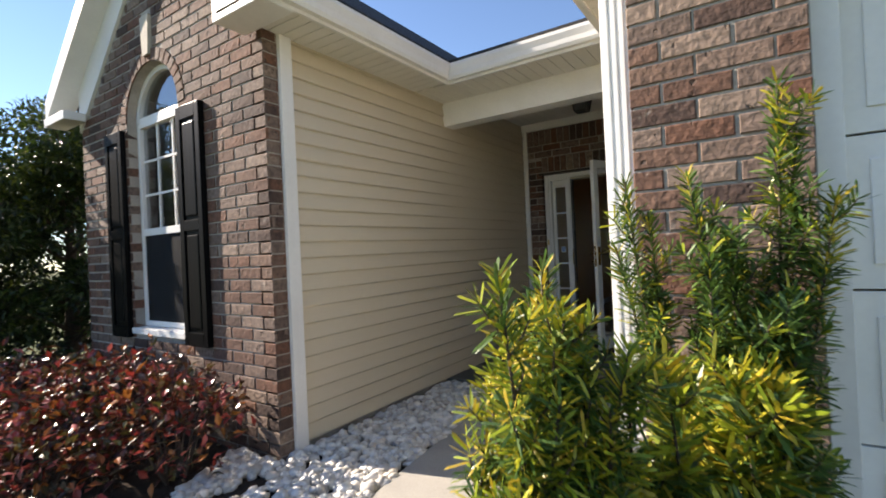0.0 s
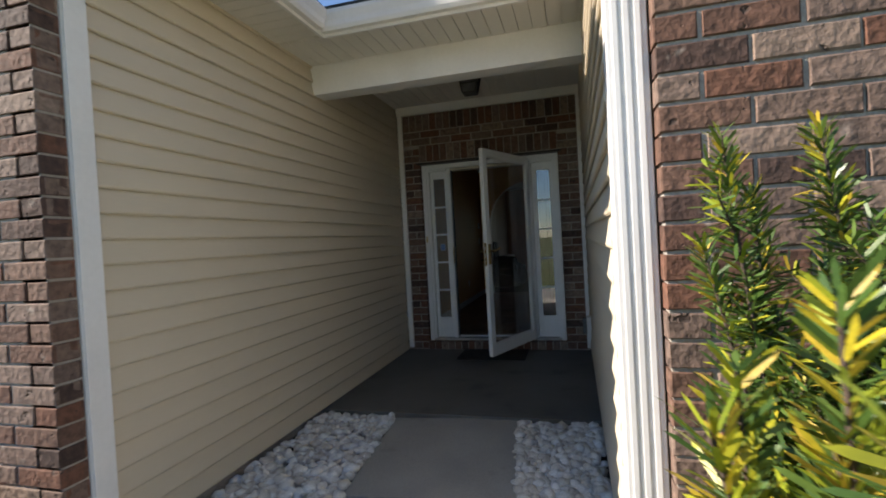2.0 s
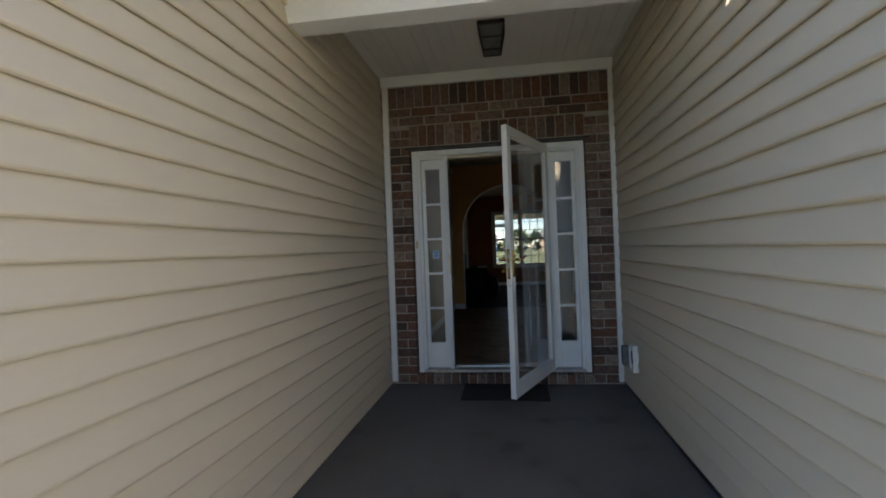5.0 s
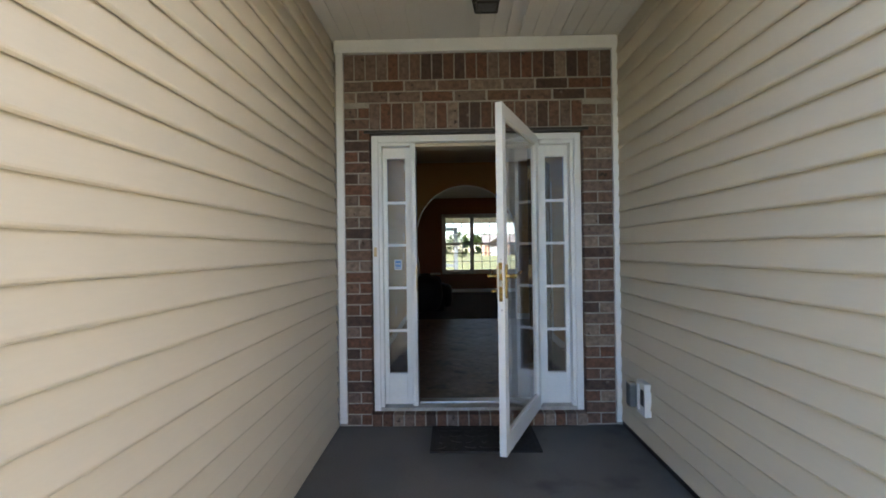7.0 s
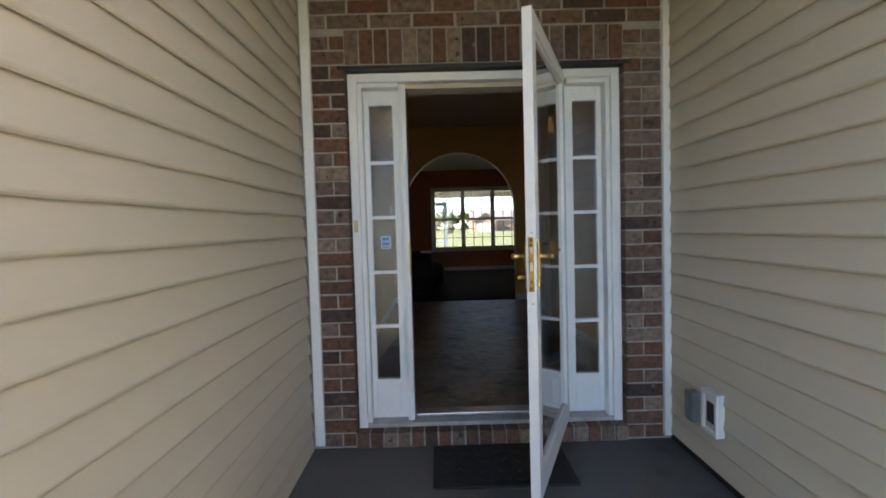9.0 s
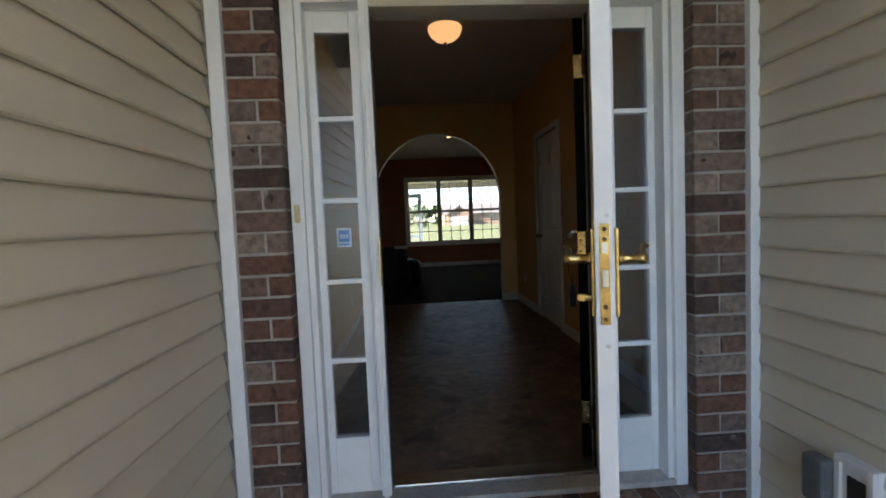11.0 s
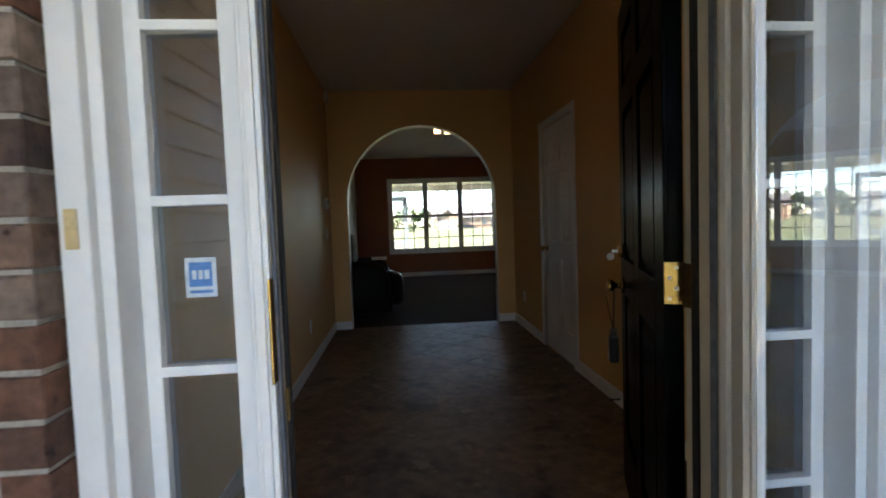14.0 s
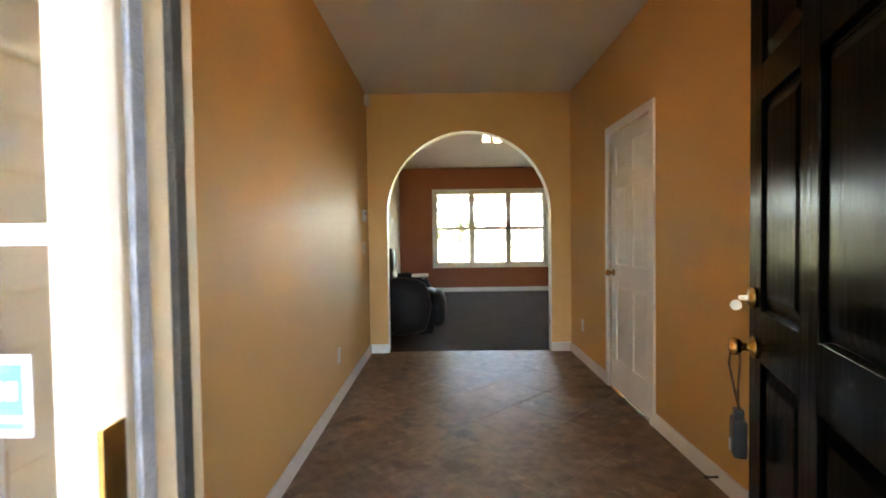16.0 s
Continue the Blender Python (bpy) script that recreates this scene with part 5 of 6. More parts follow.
def red_shrub(at, rx, ry, h, n, seed):
    rng = np.random.default_rng(seed)
    p = thing("red_shrub", at, "dense shrub with glossy red and bronze leaves", "shrub", group="red shrubs by the wall")
    stems = bmesh.new()
    for i in range(14):
        a = rng.uniform(0, 6.28)
        tip = (rx * 0.8 * math.cos(a) * rng.uniform(0.3, 1), ry * 0.8 * math.sin(a) * rng.uniform(0.3, 1), h * rng.uniform(0.6, 1.02))
        tube(stems, [(0.05 * math.cos(a), 0.05 * math.sin(a), 0), (tip[0] * 0.5, tip[1] * 0.5, tip[2] * 0.5), tip], [0.010, 0.006, 0.002], seg=5)
    part("stem", stems, BARK, p)
    u = rng.normal(size=(n, 3))
    u /= np.linalg.norm(u, axis=1, keepdims=True)
    u[:, 2] = np.abs(u[:, 2]) ** 0.8 * np.where(rng.uniform(size=n) < 0.85, 1, -0.5)
    rad = 0.58 + 0.50 * rng.uniform(size=n) ** 0.5
    lump = np.array([noise.noise(Vector((a * 3 + at[0] * 3, b * 3, c * 3))) for a, b, c in u])
    rad = rad * (1 + 0.50 * lump) * np.where(rng.uniform(size=n) < 0.04, 1.14, 1.0)
    pos = u * rad[:, None] * np.array([rx, ry, h * 0.62]) + np.array([0, 0, h * 0.42])
    pos[:, 2] = np.maximum(pos[:, 2], 0.03)
    d = u * 0.6 + rng.normal(size=(n, 3)) * 0.7 + np.array([0, 0, 0.25])
    leaves("foliage", pos, d, rng.uniform(0.045, 0.092, n), rng.uniform(0.026, 0.046, n), RED_LEAF, p, seed, curl=0.25)
    return p


for k, (x_, y_, rx_, ry_, h_) in enumerate(((-1.32, -4.62, 0.34, 0.36, 0.60), (-1.95, -4.72, 0.48, 0.46, 0.66), (-2.65, -4.78, 0.52, 0.50, 0.62), (-3.40, -4.85, 0.55, 0.52, 0.52), (-1.75, -5.20, 0.48, 0.42, 0.42), (-2.60, -5.45, 0.55, 0.48, 0.42), (-4.2, -5.0, 0.5, 0.5, 0.42))):
    red_shrub((x_, y_, GZ), rx_, ry_, h_, int(1250 * rx_ * 2), 40 + k)


def tree(at, h, r, n, label, seed):
    """Tapered trunk with limbs and a crown of clumps of small leaves."""
    rng = np.random.default_rng(seed)
    t = thing("tree", at, label, "tree", group="evergreens beside the house")
    tr = bmesh.new()
    tube(tr, [(0, 0, 0), (0.04, 0.02, h * 0.3), (-0.03, 0.05, h * 0.6), (0.02, 0, h * 0.92)], [0.10, 0.08, 0.05, 0.015], seg=9)
    cl = []
    for i in range(46):
        a, z = rng.uniform(0, 6.28), h * rng.uniform(0.10, 0.98)
        w = r * (0.95 - 0.55 * (z / h) ** 2) * rng.uniform(0.55, 1.05)
        c = np.array([w * math.cos(a), w * math.sin(a), z])
        tube(tr, [(0, 0, max(z - 0.35, 0.1)), tuple(c * np.array([0.55, 0.55, 1]) - np.array([0, 0, 0.08])), tuple(c)], [0.03, 0.018, 0.006], seg=5)
        cl.append((c, rng.uniform(0.22, 0.42)))
    part("trunk", tr, BARK, t)
    m = n // len(cl)
    B, Dd = [], []
    for c, s in cl:
        u = rng.normal(size=(m, 3))
        u /= np.linalg.norm(u, axis=1, keepdims=True)
        B.append(c + u * (s * rng.uniform(0.3, 1.0, (m, 1)) ** 0.5) * np.array([1.15, 1.15, 0.8]))
        Dd.append(u + rng.normal(size=(m, 3)) * 0.6)
    B, Dd = np.concatenate(B), np.concatenate(Dd)
    B[:, 2] = np.maximum(B[:, 2], 0.05)
    leaves("crown", B, Dd, rng.uniform(0.07, 0.12, len(B)), rng.uniform(0.03, 0.05, len(B)), TREE_LEAF, t, seed, curl=0.2)
    return t


tree((-6.3, -3.5, GZ), 3.2, 1.45, 24000, "dense dark evergreen shrub tree beside the house", 61)
tree((-7.9, -4.5, GZ), 2.9, 1.6, 22000, "dense dark evergreen shrub tree beside the house", 62)
tree((-5.7, -4.9, GZ), 3.2, 0.95, 14000, "upright dark evergreen shrub beside the house", 64)
tree((-9.8, -7.6, GZ), 5.0, 2.1, 16000, "dense evergreen tree at the side of the yard", 65)
tree((-12.5, -9.4, GZ), 5.2, 2.2, 14000, "dense evergreen tree at the side of the yard", 66)
tree((-8.6, -2.6, GZ), 4.3, 1.7, 14000, "taller thin-topped evergreen behind the hedge", 63)

# ---------------------------------------------------------------- foyer things
dl = thing("ceiling_light", (0.086, 1.66, FC), "alabaster bowl ceiling light, lit, on a brass stem", "ceiling light")
bm = bmesh.new()
lathe(bm, [(0.065, 0.0), (0.062, -0.018), (0.03, -0.035), (0.012, -0.045), (0.010, -0.17)])
part("stem", bm, BRASS, dl, smooth=True)
bm = bmesh.new()
lathe(bm, [(0.010, -0.170), (0.120, -0.172), (0.126, -0.182), (0.124, -0.20), (0.108, -0.235), (0.075, -0.265), (0.03, -0.28), (0.012, -0.283)], seg=28)
part("bowl", bm, LAMP_GLOW, dl, "glowing alabaster bowl", smooth=True)
bm = bmesh.new()
lathe(bm, [(0.012, -0.284), (0.013, -0.292), (0.007, -0.302), (0.002, -0.308)], seg=12)
part("finial", bm, BRASS, dl, smooth=True)


def wall_plate(name, at, rz, w, h, label, cat, kindof):
    p = thing(name, at, label, cat, rz=rz)
    bm = bmesh.new()
    box(bm, -w / 2, -0.006, -h / 2, w / 2, -0.0005, h / 2, bev=0.002)
    part("plate", bm, PLASTIC, p)
    bm = bmesh.new()
    if kindof == "outlet":
        for z in (-0.022, 0.022):
            bm2 = bmesh.new()
            box(bm2, -0.014, -0.0085, z - 0.013, 0.014, -0.0062, z + 0.013, bev=0.002)
            part("socket", bm2, PLASTIC, p)
        bm.free()
    else:
        box(bm, -0.006, -0.014, -0.010, 0.006, -0.0062, 0.012, bev=0.002)
        part("toggle", bm, PLASTIC, p)
    return p


wall_plate("wall_outlet", (FL, 3.22, 0.46), 90, 0.072, 0.116, "white wall outlet above the baseboard", "outlet", "outlet")
wall_plate("wall_outlet", (FR, 4.29, 0.455), -90, 0.072, 0.116, "white wall outlet above the baseboard", "outlet", "outlet")
wall_plate("light_switch", (FL, 4.40, 1.24), 90, 0.072, 0.116, "white light switch near the arch", "switch", "switch")
th = thing("thermostat", (FL, 4.38, 1.56), "small white thermostat near the arch", "thermostat", rz=90)
bm = bmesh.new()
box(bm, -0.05, -0.028, -0.06, 0.05, -0.0005, 0.06, bev=0.006)
part("case", bm, PLASTIC, th)
bm = bmesh.new()
box(bm, -0.03, -0.030, 0.005, 0.03, -0.0283, 0.035)
part("display", bm, SEAL, th, "grey display")
sn = thing("motion_detector", (FL, 4.60, 2.76), "white alarm sensor high in the foyer corner", "sensor", rz=90)
bm = bmesh.new()
box(bm, -0.03, -0.05, -0.055, 0.03, -0.0005, 0.055, bev=0.010)
part("case", bm, PLASTIC, sn)
bm = bmesh.new()
box(bm, -0.02, -0.054, -0.04, 0.02, -0.0502, 0.0, bev=0.001)
part("lens", bm, CEIL, sn)
bm = bmesh.new()
lathe(bm, [(0.006, 0.0), (0.005, -0.05), (0.009, -0.052), (0.009, -0.066)], (FR - BBT, 1.95, FZ + 0.05), axis="x", seg=10)
solid("door_stop", bm, DARKMETAL, "dark spring door stop on the baseboard", "door stop", smooth=True)

# ---------------------------------------------------------------- living room things
rc = thing("recliner", (-0.62, 5.80, LZ), "dark brown leather recliner standing on the carpet", "armchair")


def cushion(name, x0, y0, z0, x1, y1, z1, bev, tilt=None):
    bm = bmesh.new()
    box(bm, x0, y0, z0, x1, y1, z1)
    bmesh.ops.subdivide_edges(bm, edges=bm.edges[:], cuts=3, use_grid_fill=True)
    c = Vector(((x0 + x1) / 2, (y0 + y1) / 2, (z0 + z1) / 2))
    hs = Vector(((x1 - x0) / 2, (y1 - y0) / 2, (z1 - z0) / 2))
    for v in bm.verts:
        q = Vector(((v.co.x - c.x) / hs.x, (v.co.y - c.y) / hs.y, (v.co.z - c.z) / hs.z))
        k = q.length
        ln_ = max(abs(q.x), abs(q.y), abs(q.z))
        q2 = q * (ln_ / k) if k else q
        q = q.lerp(q2, bev)
        v.co = c + Vector((q.x * hs.x, q.y * hs.y, q.z * hs.z))
    if tilt:
        bmesh.ops.rotate(bm, verts=bm.verts[:], cent=(x0, 0, z0), matrix=Matrix.Rotation(radians(tilt), 3, "Y"))
    return part(name, bm, LEATHER, rc, smooth=True)


cushion("base", -0.36, -0.40, 0.04, 0.40, 0.40, 0.40, 0.25)
cushion("seat", -0.30, -0.27, 0.34, 0.44, 0.27, 0.58, 0.45)
cushion("arm", -0.38, -0.48, 0.02, 0.36, -0.24, 0.76, 0.75)
cushion("arm", -0.38, 0.24, 0.02, 0.36, 0.48, 0.76, 0.75)
cushion("backrest", -0.40, -0.36, 0.34, -0.06, 0.36, 1.06, 0.7, tilt=-6)
cushion("headrest", -0.42, -0.30, 0.74, -0.10, 0.30, 1.10, 0.5, tilt=-3)
cushion("footrest", 0.30, -0.30, 0.08, 0.54, 0.30, 0.56, 0.75)
pw = bmesh.new()
box(pw, -0.50, 5.38, LZ + 0.755, -0.30, 5.50, LZ + 0.79, bev=0.012)
solid("folded_cloth", pw, PLASTIC, "pale folded cloth lying on the recliner arm", "cloth")

fan = thing("ceiling_fan", (0.72, 7.45, 2.80 + 0.24 * (LY1 + 0.15 - 7.45)), "ceiling fan with three lit frosted shades", "ceiling fan")
fz = 2.98 - fan.matrix_basis.translation.z
bm = bmesh.new()
tube(bm, [(0, 0, 0.02), (0, 0, fz + 0.2)], 0.012, seg=10)
part("downrod", bm, BRASS, fan)
bm = bmesh.new()
lathe(bm, [(0.03, fz + 0.24), (0.09, fz + 0.21), (0.11, fz + 0.15), (0.10, fz + 0.09), (0.05, fz + 0.06), (0.04, fz)], seg=20)
part("motor", bm, BRASS, fan, smooth=True)
for k in range(5):
    a = 2 * math.pi * k / 5 + 0.3
    bm = bmesh.new()
    c, s = math.cos(a), math.sin(a)
    prism(bm, [(0.10, -0.02), (0.22, -0.055), (0.60, -0.07), (0.64, 0.0), (0.60, 0.07), (0.22, 0.055), (0.10, 0.02)], fz + 0.14, fz + 0.148, lambda u, v, w: (u * c - v * s, u * s + v * c, w + v * 0.15))
    part("blade", bm, BARK, fan)
for k in range(3):
    a = 2 * math.pi * k / 3 + 0.9
    bm = bmesh.new()
    c, s = 0.12 * math.cos(a), 0.12 * math.sin(a)
    lathe(bm, [(0.025, fz + 0.02), (0.045, fz - 0.01), (0.055, fz - 0.06), (0.06, fz - 0.10), (0.02, fz - 0.10)], (c, s, 0), seg=16)
    part("shade", bm, FAN_GLOW, fan, "glowing frosted glass shade", smooth=True)
bm = bmesh.new()
tube(bm, [(0.02, 0, fz - 0.02), (0.02, 0, fz - 0.22)], 0.003, seg=6)
part("pull_chain", bm, BRASS, fan)

vt = thing("ceiling_vent", (-0.27, 8.6, 2.80 + 0.24 * (LY1 + 0.15 - 8.6)), "dark grilled air vent in the sloped ceiling", "vent")
vt.matrix_basis = pose(-0.27, 8.6, 2.80 + 0.24 * (LY1 + 0.15 - 8.6), -13.5)
bm = bmesh.new()
box(bm, -0.17, -0.09, -0.012, 0.17, 0.09, -0.001, bev=0.003)
part("frame", bm, CEIL, vt)
for k in range(5):
    bm = bmesh.new()
    box(bm, -0.15, -0.075 + k * 0.033, -0.020, 0.15, -0.055 + k * 0.033, -0.0125)
    part("slat", bm, DARKMETAL, vt)

# ---------------------------------------------------------------- behind the house
bp = thing("back_porch", (0, LY1 + 0.2, 0), "white covered back porch with a grey-blue screen door frame", "porch", kind="structure")
bm = bmesh.new()
box(bm, -1.6, 0.0, 2.42, 4.8, 2.6, 2.50)
box(bm, -1.6, 2.48, 2.25, 4.8, 2.6, 2.42)
part("porch_roof", bm, SOFFIT, bp)
bm = bmesh.new()
box(bm, -1.6, -0.05, -0.2, 4.8, 2.6, 0.02)
part("slab", bm, WALKWAY, bp)
GREYBLUE = mat("grey_blue_paint", (0.30, 0.37, 0.43), (0.26, 0.33, 0.39), rough=0.5, bump=0.05)
bm = bmesh.new()
box(bm, 0.0, 2.2, 0.02, 0.12, 2.32, 1.98, bev=0.004)
part("post", bm, GREYBLUE, bp)
bm = bmesh.new()
box(bm, -0.56, 2.2, 0.02, -0.46, 2.32, 1.98, bev=0.004)
part("post", bm, GREYBLUE, bp)
bm = bmesh.new()
box(bm, -0.56, 2.2, 1.98, 0.12, 2.32, 2.10, bev=0.004)
box(bm, -0.46, 2.22, 0.75, 0.0, 2.28, 0.85)
part("rail", bm, GREYBLUE, bp)
bm = bmesh.new()
box(bm, 3.6, 2.35, 0.02, 3.72, 2.47, 2.42, bev=0.004)
part("column", bm, TRIM, bp)

ROOFGREY = mat("weathered_grey_shingle", (0.20, 0.19, 0.185), (0.15, 0.145, 0.14), scale=2, rough=0.95, bump=0.4, bscale=30)
TANSIDE = mat("tan_siding", (0.50, 0.42, 0.32), (0.46, 0.39, 0.30), scale=1, rough=0.7, bump=0.2, bscale=20, stretch=(0.1, 0.1, 1))
WHITESIDE = mat("white_siding", (0.70, 0.69, 0.66), (0.64, 0.63, 0.60), scale=1, rough=0.7, bump=0.2, bscale=20, stretch=(0.1, 0.1, 1))
REDBRICK = mat("far_red_brick", (0.34, 0.23, 0.165), (0.29, 0.19, 0.135), scale=3, rough=0.9, bump=0.2, bscale=20)
PANE_DARK = mat("dark_window_glass", (0.03, 0.035, 0.04), (0.05, 0.055, 0.06), scale=1, rough=0.1, bump=0)


def house(x, y, w, d, gable_x, gable_w, wallm, gablem, label):
    """A single-storey house with a long roof and a front gable that holds the garage."""
    h = thing("house", (x, y, GZ - 0.06), label, "house", group="houses across the lawn")
    bm = bmesh.new()
    box(bm, -w / 2, 0, 0, w / 2, d, 2.9)
    part("wall", bm, wallm, h)
    bm = bmesh.new()
    prism(bm, [(-0.5, 2.8), (d / 2, 5.4), (d + 0.5, 2.8), (d + 0.5, 3.0), (d / 2, 5.65), (-0.5, 3.0)], -w / 2 - 0.4, w / 2 + 0.4, lambda u, v, q: (q, u, v))
    part("roof", bm, ROOFGREY, h)
    g0, g1 = gable_x - gable_w / 2, gable_x + gable_w / 2
    bm = bmesh.new()
    prism(bm, [(g0, 0), (g1, 0), (g1, 2.9), (gable_x, 4.7), (g0, 2.9)], -2.2, 0.5, lambda u, v, q: (u, q, v))
    part("gable", bm, gablem, h)
    bm = bmesh.new()
    prism(bm, [(g0 - 0.4, 2.65), (gable_x, 4.75), (g1 + 0.4, 2.65), (g1 + 0.4, 2.9), (gable_x, 5.0), (g0 - 0.4, 2.9)], -2.6, 3.0, lambda u, v, q: (u, q, v))
    part("gable_roof", bm, ROOFGREY, h)
    bm = bmesh.new()
    box(bm, gable_x - 2.3, -2.26, 0, gable_x + 2.3, -2.2, 2.2)
    part("garage_door", bm, WHITESIDE, h, "white garage door")
    for wx in (-w / 2 + 1.5, w / 2 - 1.8):
        wn_ = new("window")
        wn_.parent = h
        bm = bmesh.new()
        box(bm, wx - 0.6, -0.04, 0.9, wx + 0.6, -0.001, 2.3)
        part("frame", bm, WHITESIDE, wn_)
        bm = bmesh.new()
        box(bm, wx - 0.5, -0.07, 1.0, wx + 0.5, -0.041, 2.2)
        part("pane", bm, PANE_DARK, wn_)
    return h


house(16.0, 122, 15, 9, -4.0, 5.6, REDBRICK, REDBRICK, "low tan-brick house with a grey roof and white garage")
house(28.0, 136, 14, 9, -6.5, 5.4, TANSIDE, TANSIDE, "tan house with a grey roof and white garage")
house(-11.0, 142, 13, 9, 3.0, 5.2, WHITESIDE, WHITESIDE, "pale house with a grey roof and white garage")
house(-37.0, 132, 14, 9, 3.5, 5.4, WHITESIDE, TANSIDE, "pale house with a grey roof and white garage")

rng = np.random.default_rng(77)
fw = thing("far_woods", (0, 0, 0), "distant line of dark trees behind the houses", "trees", kind="stuff")
n = 5000
xx = rng.uniform(-120, 140, n)
hh = 5.2 + 1.8 * np.sin(xx * 0.21) + 1.2 * np.sin(xx * 0.53 + 1)
pp = np.stack([xx, rng.uniform(175, 190, n), rng.uniform(0, 1, n) ** 0.7 * hh], axis=1)
leaves("far_crown", pp, rng.normal(size=(n, 3)), rng.uniform(1.6, 3.2, n), rng.uniform(1.0, 2.0, n), TREE_LEAF, fw, 7)
for k, (x_, y_) in enumerate(((2.0, 96), (24.0, 99), (-5, 105), (30.0, 97))):
    sb = thing("garden_bush", (x_, y_, GZ - 0.06), "round green bush on the far lawn", "bush", group="far lawn bushes")
    u = rng.normal(size=(500, 3))
    u /= np.linalg.norm(u, axis=1, keepdims=True)
    leaves("foliage", u * np.array([0.9, 0.9, 0.6]) * rng.uniform(0.6, 1.05, (500, 1)) + np.array([0, 0, 0.65]), u, rng.uniform(0.2, 0.4, 500), rng.uniform(0.12, 0.2, 500), TREE_LEAF, sb, k)

# ---------------------------------------------------------------- pieces of walls and floors
siding(WALL_W, XW, 1, -3.935, YB - 0.005, 1.370 - 12 * 0.1143, PC - 0.05, 0.1143)
siding(WALL_E, XR, -1, -3.90, YB - 0.005, 1.340 - 11 * 0.1180, PC - 0.05, 0.1180)

WALL_N, WALL_P = bpy.data.objects["wall_north"], bpy.data.objects["wall_pier"]
zs = UT + 0.03
# piers beside the door: one full and two part bricks by turns
for x0, x1, s in ((XL + 0.05, UL - 0.004, 1), (UR + 0.004, XR - 0.05, -1)):
    w = x1 - x0
    for r in range(40):
        zc = 0.006 + CH * (r + 0.5)
        if zc + BH / 2 > zs + 0.205:
            break
        cuts = ((0.0, 1.0),) if r % 2 else (((0.0, 0.53), (0.58, 1.0)) if s > 0 else ((0.0, 0.46), (0.51, 1.0)))
        for a, b in cuts:
            brick(WALL_N, pose(x0 + w * (a + b) / 2, YB, zc), w * (b - a), BH, 0.10)
# courses over the lintel: soldiers, two rows of stretchers, soldiers
X0, X1 = UL - 0.004, UR + 0.004


def soldiers(x0, x1, z, h):
    n = int((x1 - x0) / 0.082)
    st_ = (x1 - x0) / n
    for i in range(n):
        m = pose(x0 + st_ * (i + 0.5), YB - 0.002, z + h / 2) @ pose(0, 0, 0, 0, 90, 0)
        brick(WALL_N, m, h - 0.01, st_ - 0.01, 0.10)


soldiers(X0, X1, zs, 0.205)
for r in range(2):
    for xc, zc, l in runs(XL + 0.05, XR - 0.05, zs + 0.205 + r * CH, zs + 0.205 + (r + 1) * CH, off=0.1 + 0.12 * r):
        brick(WALL_N, pose(xc, YB, zc), l, BH, 0.10)
soldiers(XL + 0.05, XR - 0.05, zs + 0.205 + 2 * CH, 0.205)
# rowlock sill under the door
n = 20
for i in range(n):
    w = (UR - UL + 0.02) / n
    brick(WALL_N, pose(UL - 0.01 + w * (i + 0.5), YB - 0.016, 0.046), w - 0.012, 0.088, 0.12)

# right pier
for xc, zc, l in runs(XR + 0.104, GX0 - 0.004, -0.19, SOF - 0.02, off=0.12):
    brick(WALL_P, pose(xc, BF_R, zc), l, BH, 0.08)

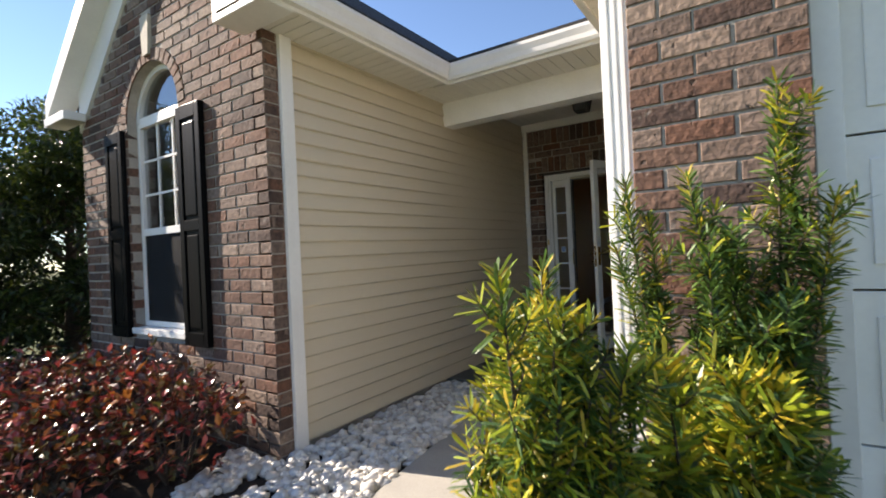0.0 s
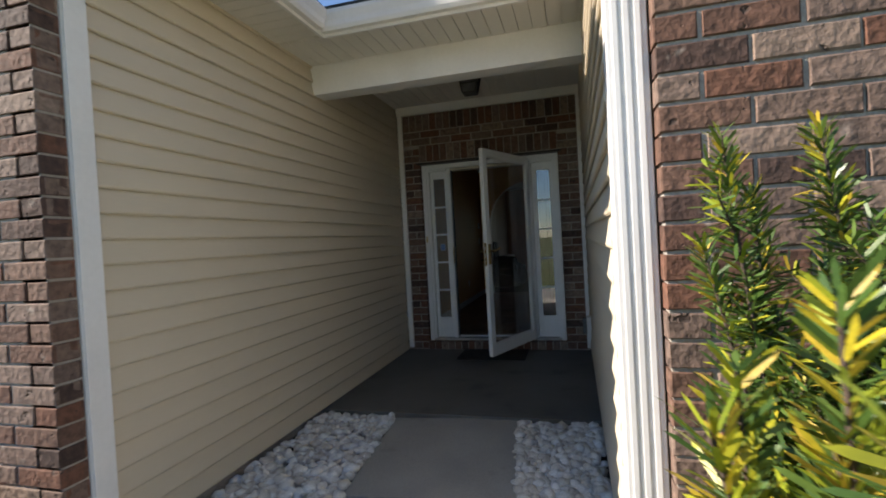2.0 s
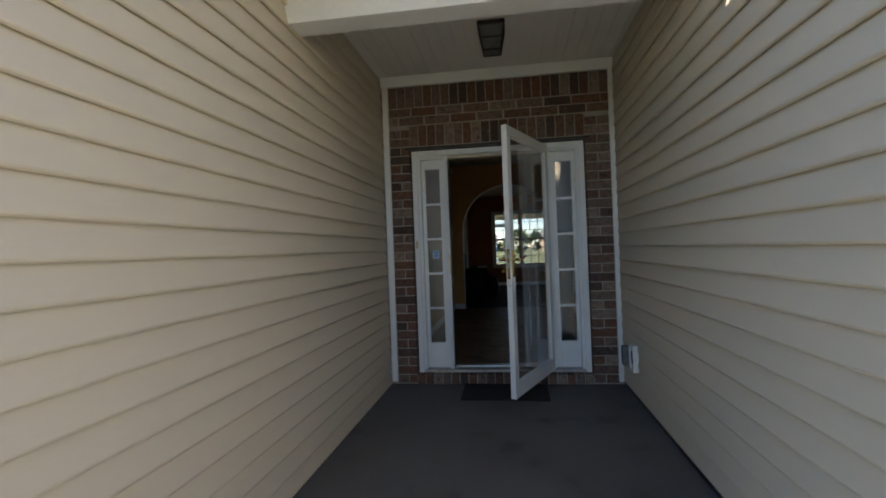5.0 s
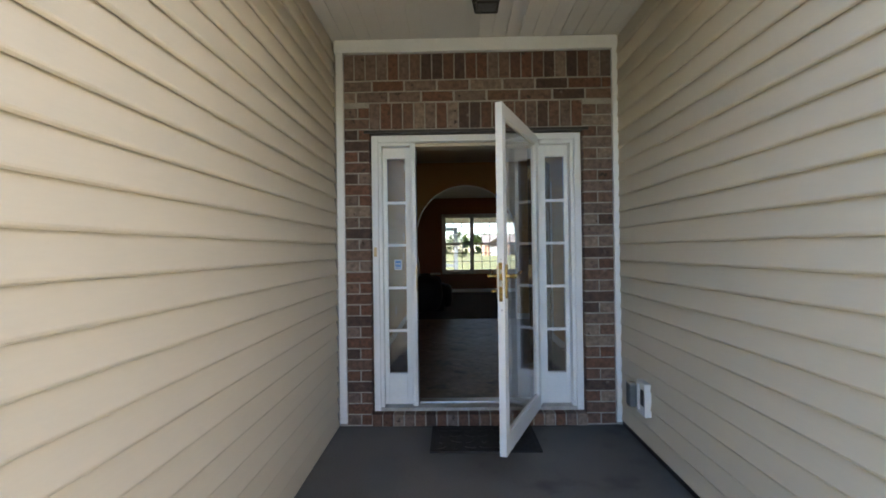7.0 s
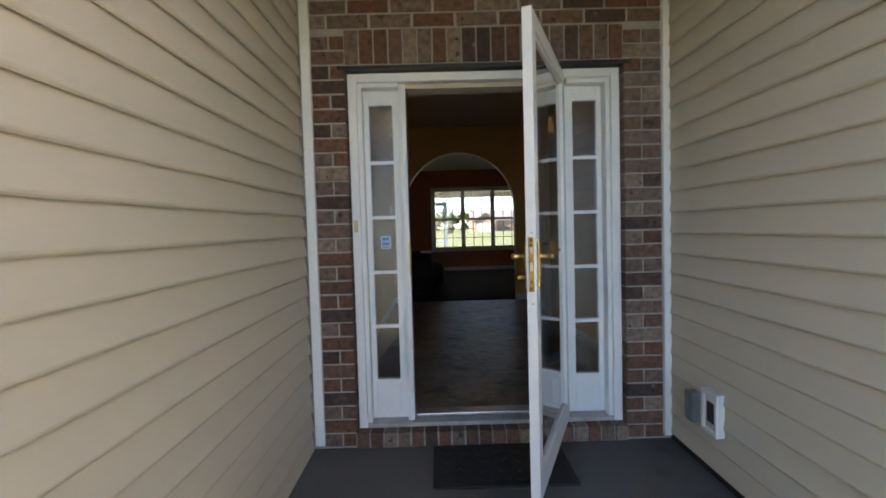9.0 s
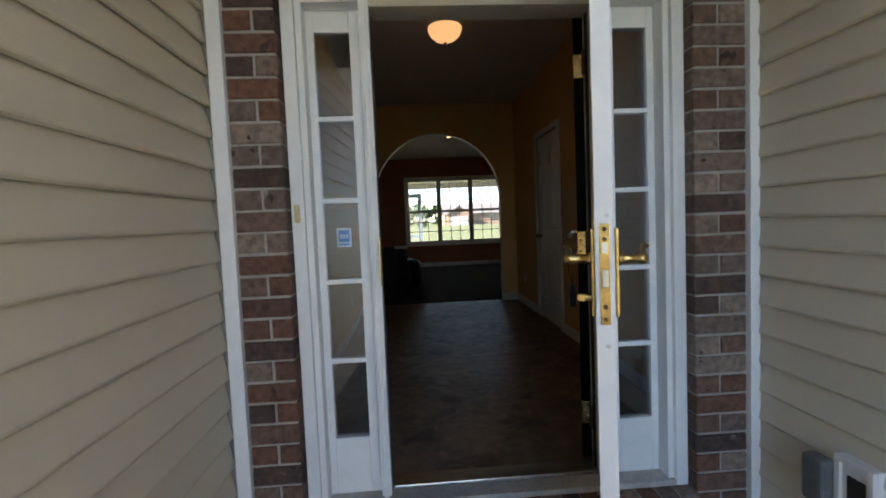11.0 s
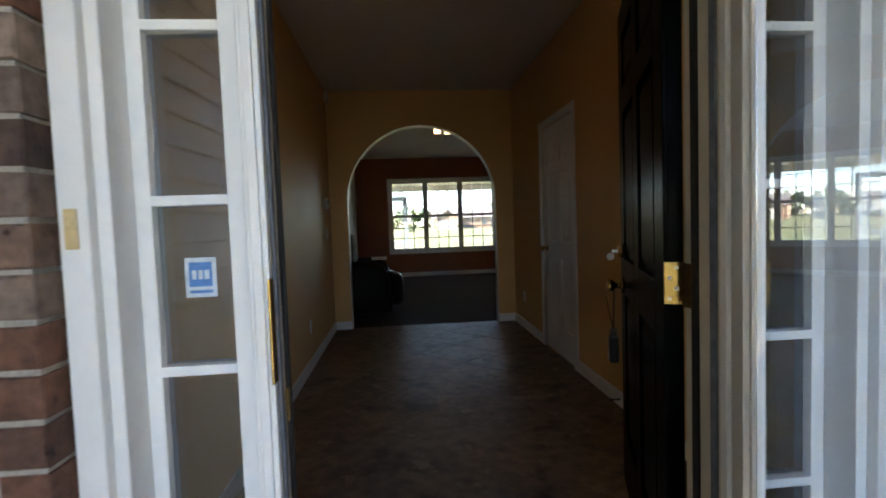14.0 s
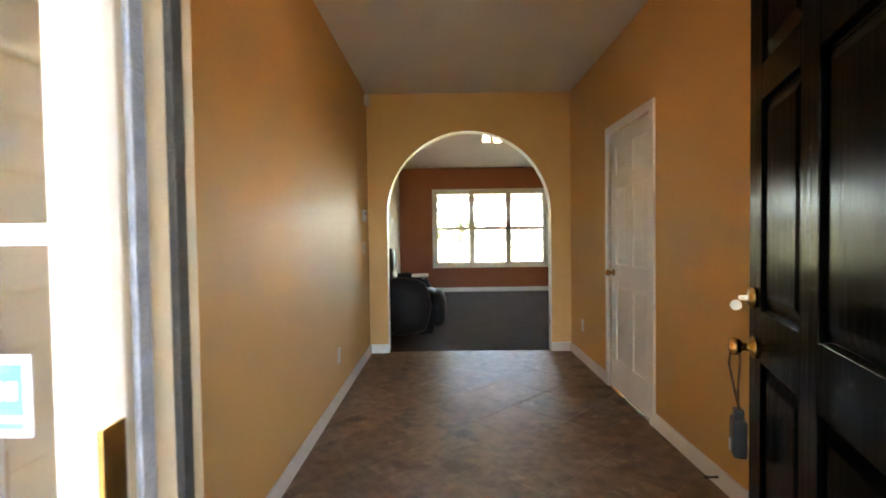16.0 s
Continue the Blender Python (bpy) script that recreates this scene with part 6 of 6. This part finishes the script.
# left gable: bricks near the corner singly, the rest joined
far_v, far_f = [], []
for xc, zc, l in runs(GL, GR, -0.19, 4.3, off=0.05, holes=facade_holes):
    if xc > -3.05 and zc < 2.95:
        brick(WALL_G, pose(xc, BF_L, zc), l, BH, 0.10)
    else:
        k = len(far_v)
        y = BF_L + random.uniform(-0.002, 0.002)
        h = BH / 2
        far_v += [(xc - l / 2, y + 0.02, zc - h), (xc + l / 2, y + 0.02, zc - h), (xc + l / 2, y + 0.02, zc + h), (xc - l / 2, y + 0.02, zc + h),
                  (xc - l / 2 + 0.004, y, zc - h + 0.004), (xc + l / 2 - 0.004, y, zc - h + 0.004), (xc + l / 2 - 0.004, y, zc + h - 0.004), (xc - l / 2 + 0.004, y, zc + h - 0.004)]
        far_f += [(k + 4, k + 5, k + 6, k + 7)] + [(k + i, k + (i + 1) % 4, k + 4 + (i + 1) % 4, k + 4 + i) for i in range(4)]
me = bpy.data.meshes.new("brickwork")
me.from_pydata(far_v, [], far_f)
me.materials.append(BRICK_FAR)
bw_ = tagged(new("brickwork", me), kind="stuff")
bw_.parent = WALL_G
# bricks that turn the corner
for r in range(36):
    zc = -0.19 + CH * (r + 0.5)
    if zc > SOF - 0.03:
        break
    brick(WALL_G, pose(GR, (BF_L + PL_Y) / 2 + 0.004, zc, 0, 0, 90), PL_Y - BF_L - 0.016, BH, 0.06)
# arch ring of bricks on edge
for i in range(19):
    a = math.pi * (i + 0.5) / 19
    r = WGW + 0.055
    brick(WALL_G, pose(WGX + r * math.cos(a), BF_L - 0.006, W_SPRING + r * math.sin(a), 0, 90 - math.degrees(a), 0), 0.066, 0.100, 0.11)

# diagonal floor tiles, clipped by the walls
def clip(poly, f):
    out = []
    for p, q in zip(poly, poly[1:] + poly[:1]):
        a, b = f(p), f(q)
        if a >= 0:
            out.append(p)
        if (a >= 0) != (b >= 0):
            t = a / (a - b)
            out.append((p[0] + t * (q[0] - p[0]), p[1] + t * (q[1] - p[1])))
    return out


TS, TG = 0.43, 0.005
for i in range(-14, 16):
    for j in range(-14, 16):
        c, s = math.cos(math.pi / 4), math.sin(math.pi / 4)
        sq = [((i + a) * TS + (-TG / 2 if a else TG / 2), (j + b) * TS + (-TG / 2 if b else TG / 2)) for a, b in ((0, 0), (1, 0), (1, 1), (0, 1))]
        poly = [(0.09 + c * u - s * v, 2.19 + s * u + c * v) for u, v in sq]
        for f in (lambda p: p[0] - FL - 0.002, lambda p: FR - 0.002 - p[0], lambda p: p[1] - FY0 - 0.01, lambda p: FY1 + 0.055 - p[1]):
            poly = clip(poly, f) if poly else poly
        if len(poly) > 2:
            bm = bmesh.new()
            prism(bm, poly, FZ - 0.008, FZ, lambda u, v, w: (u, v, w))
            part("tile", bm, TILE, FLOOR)
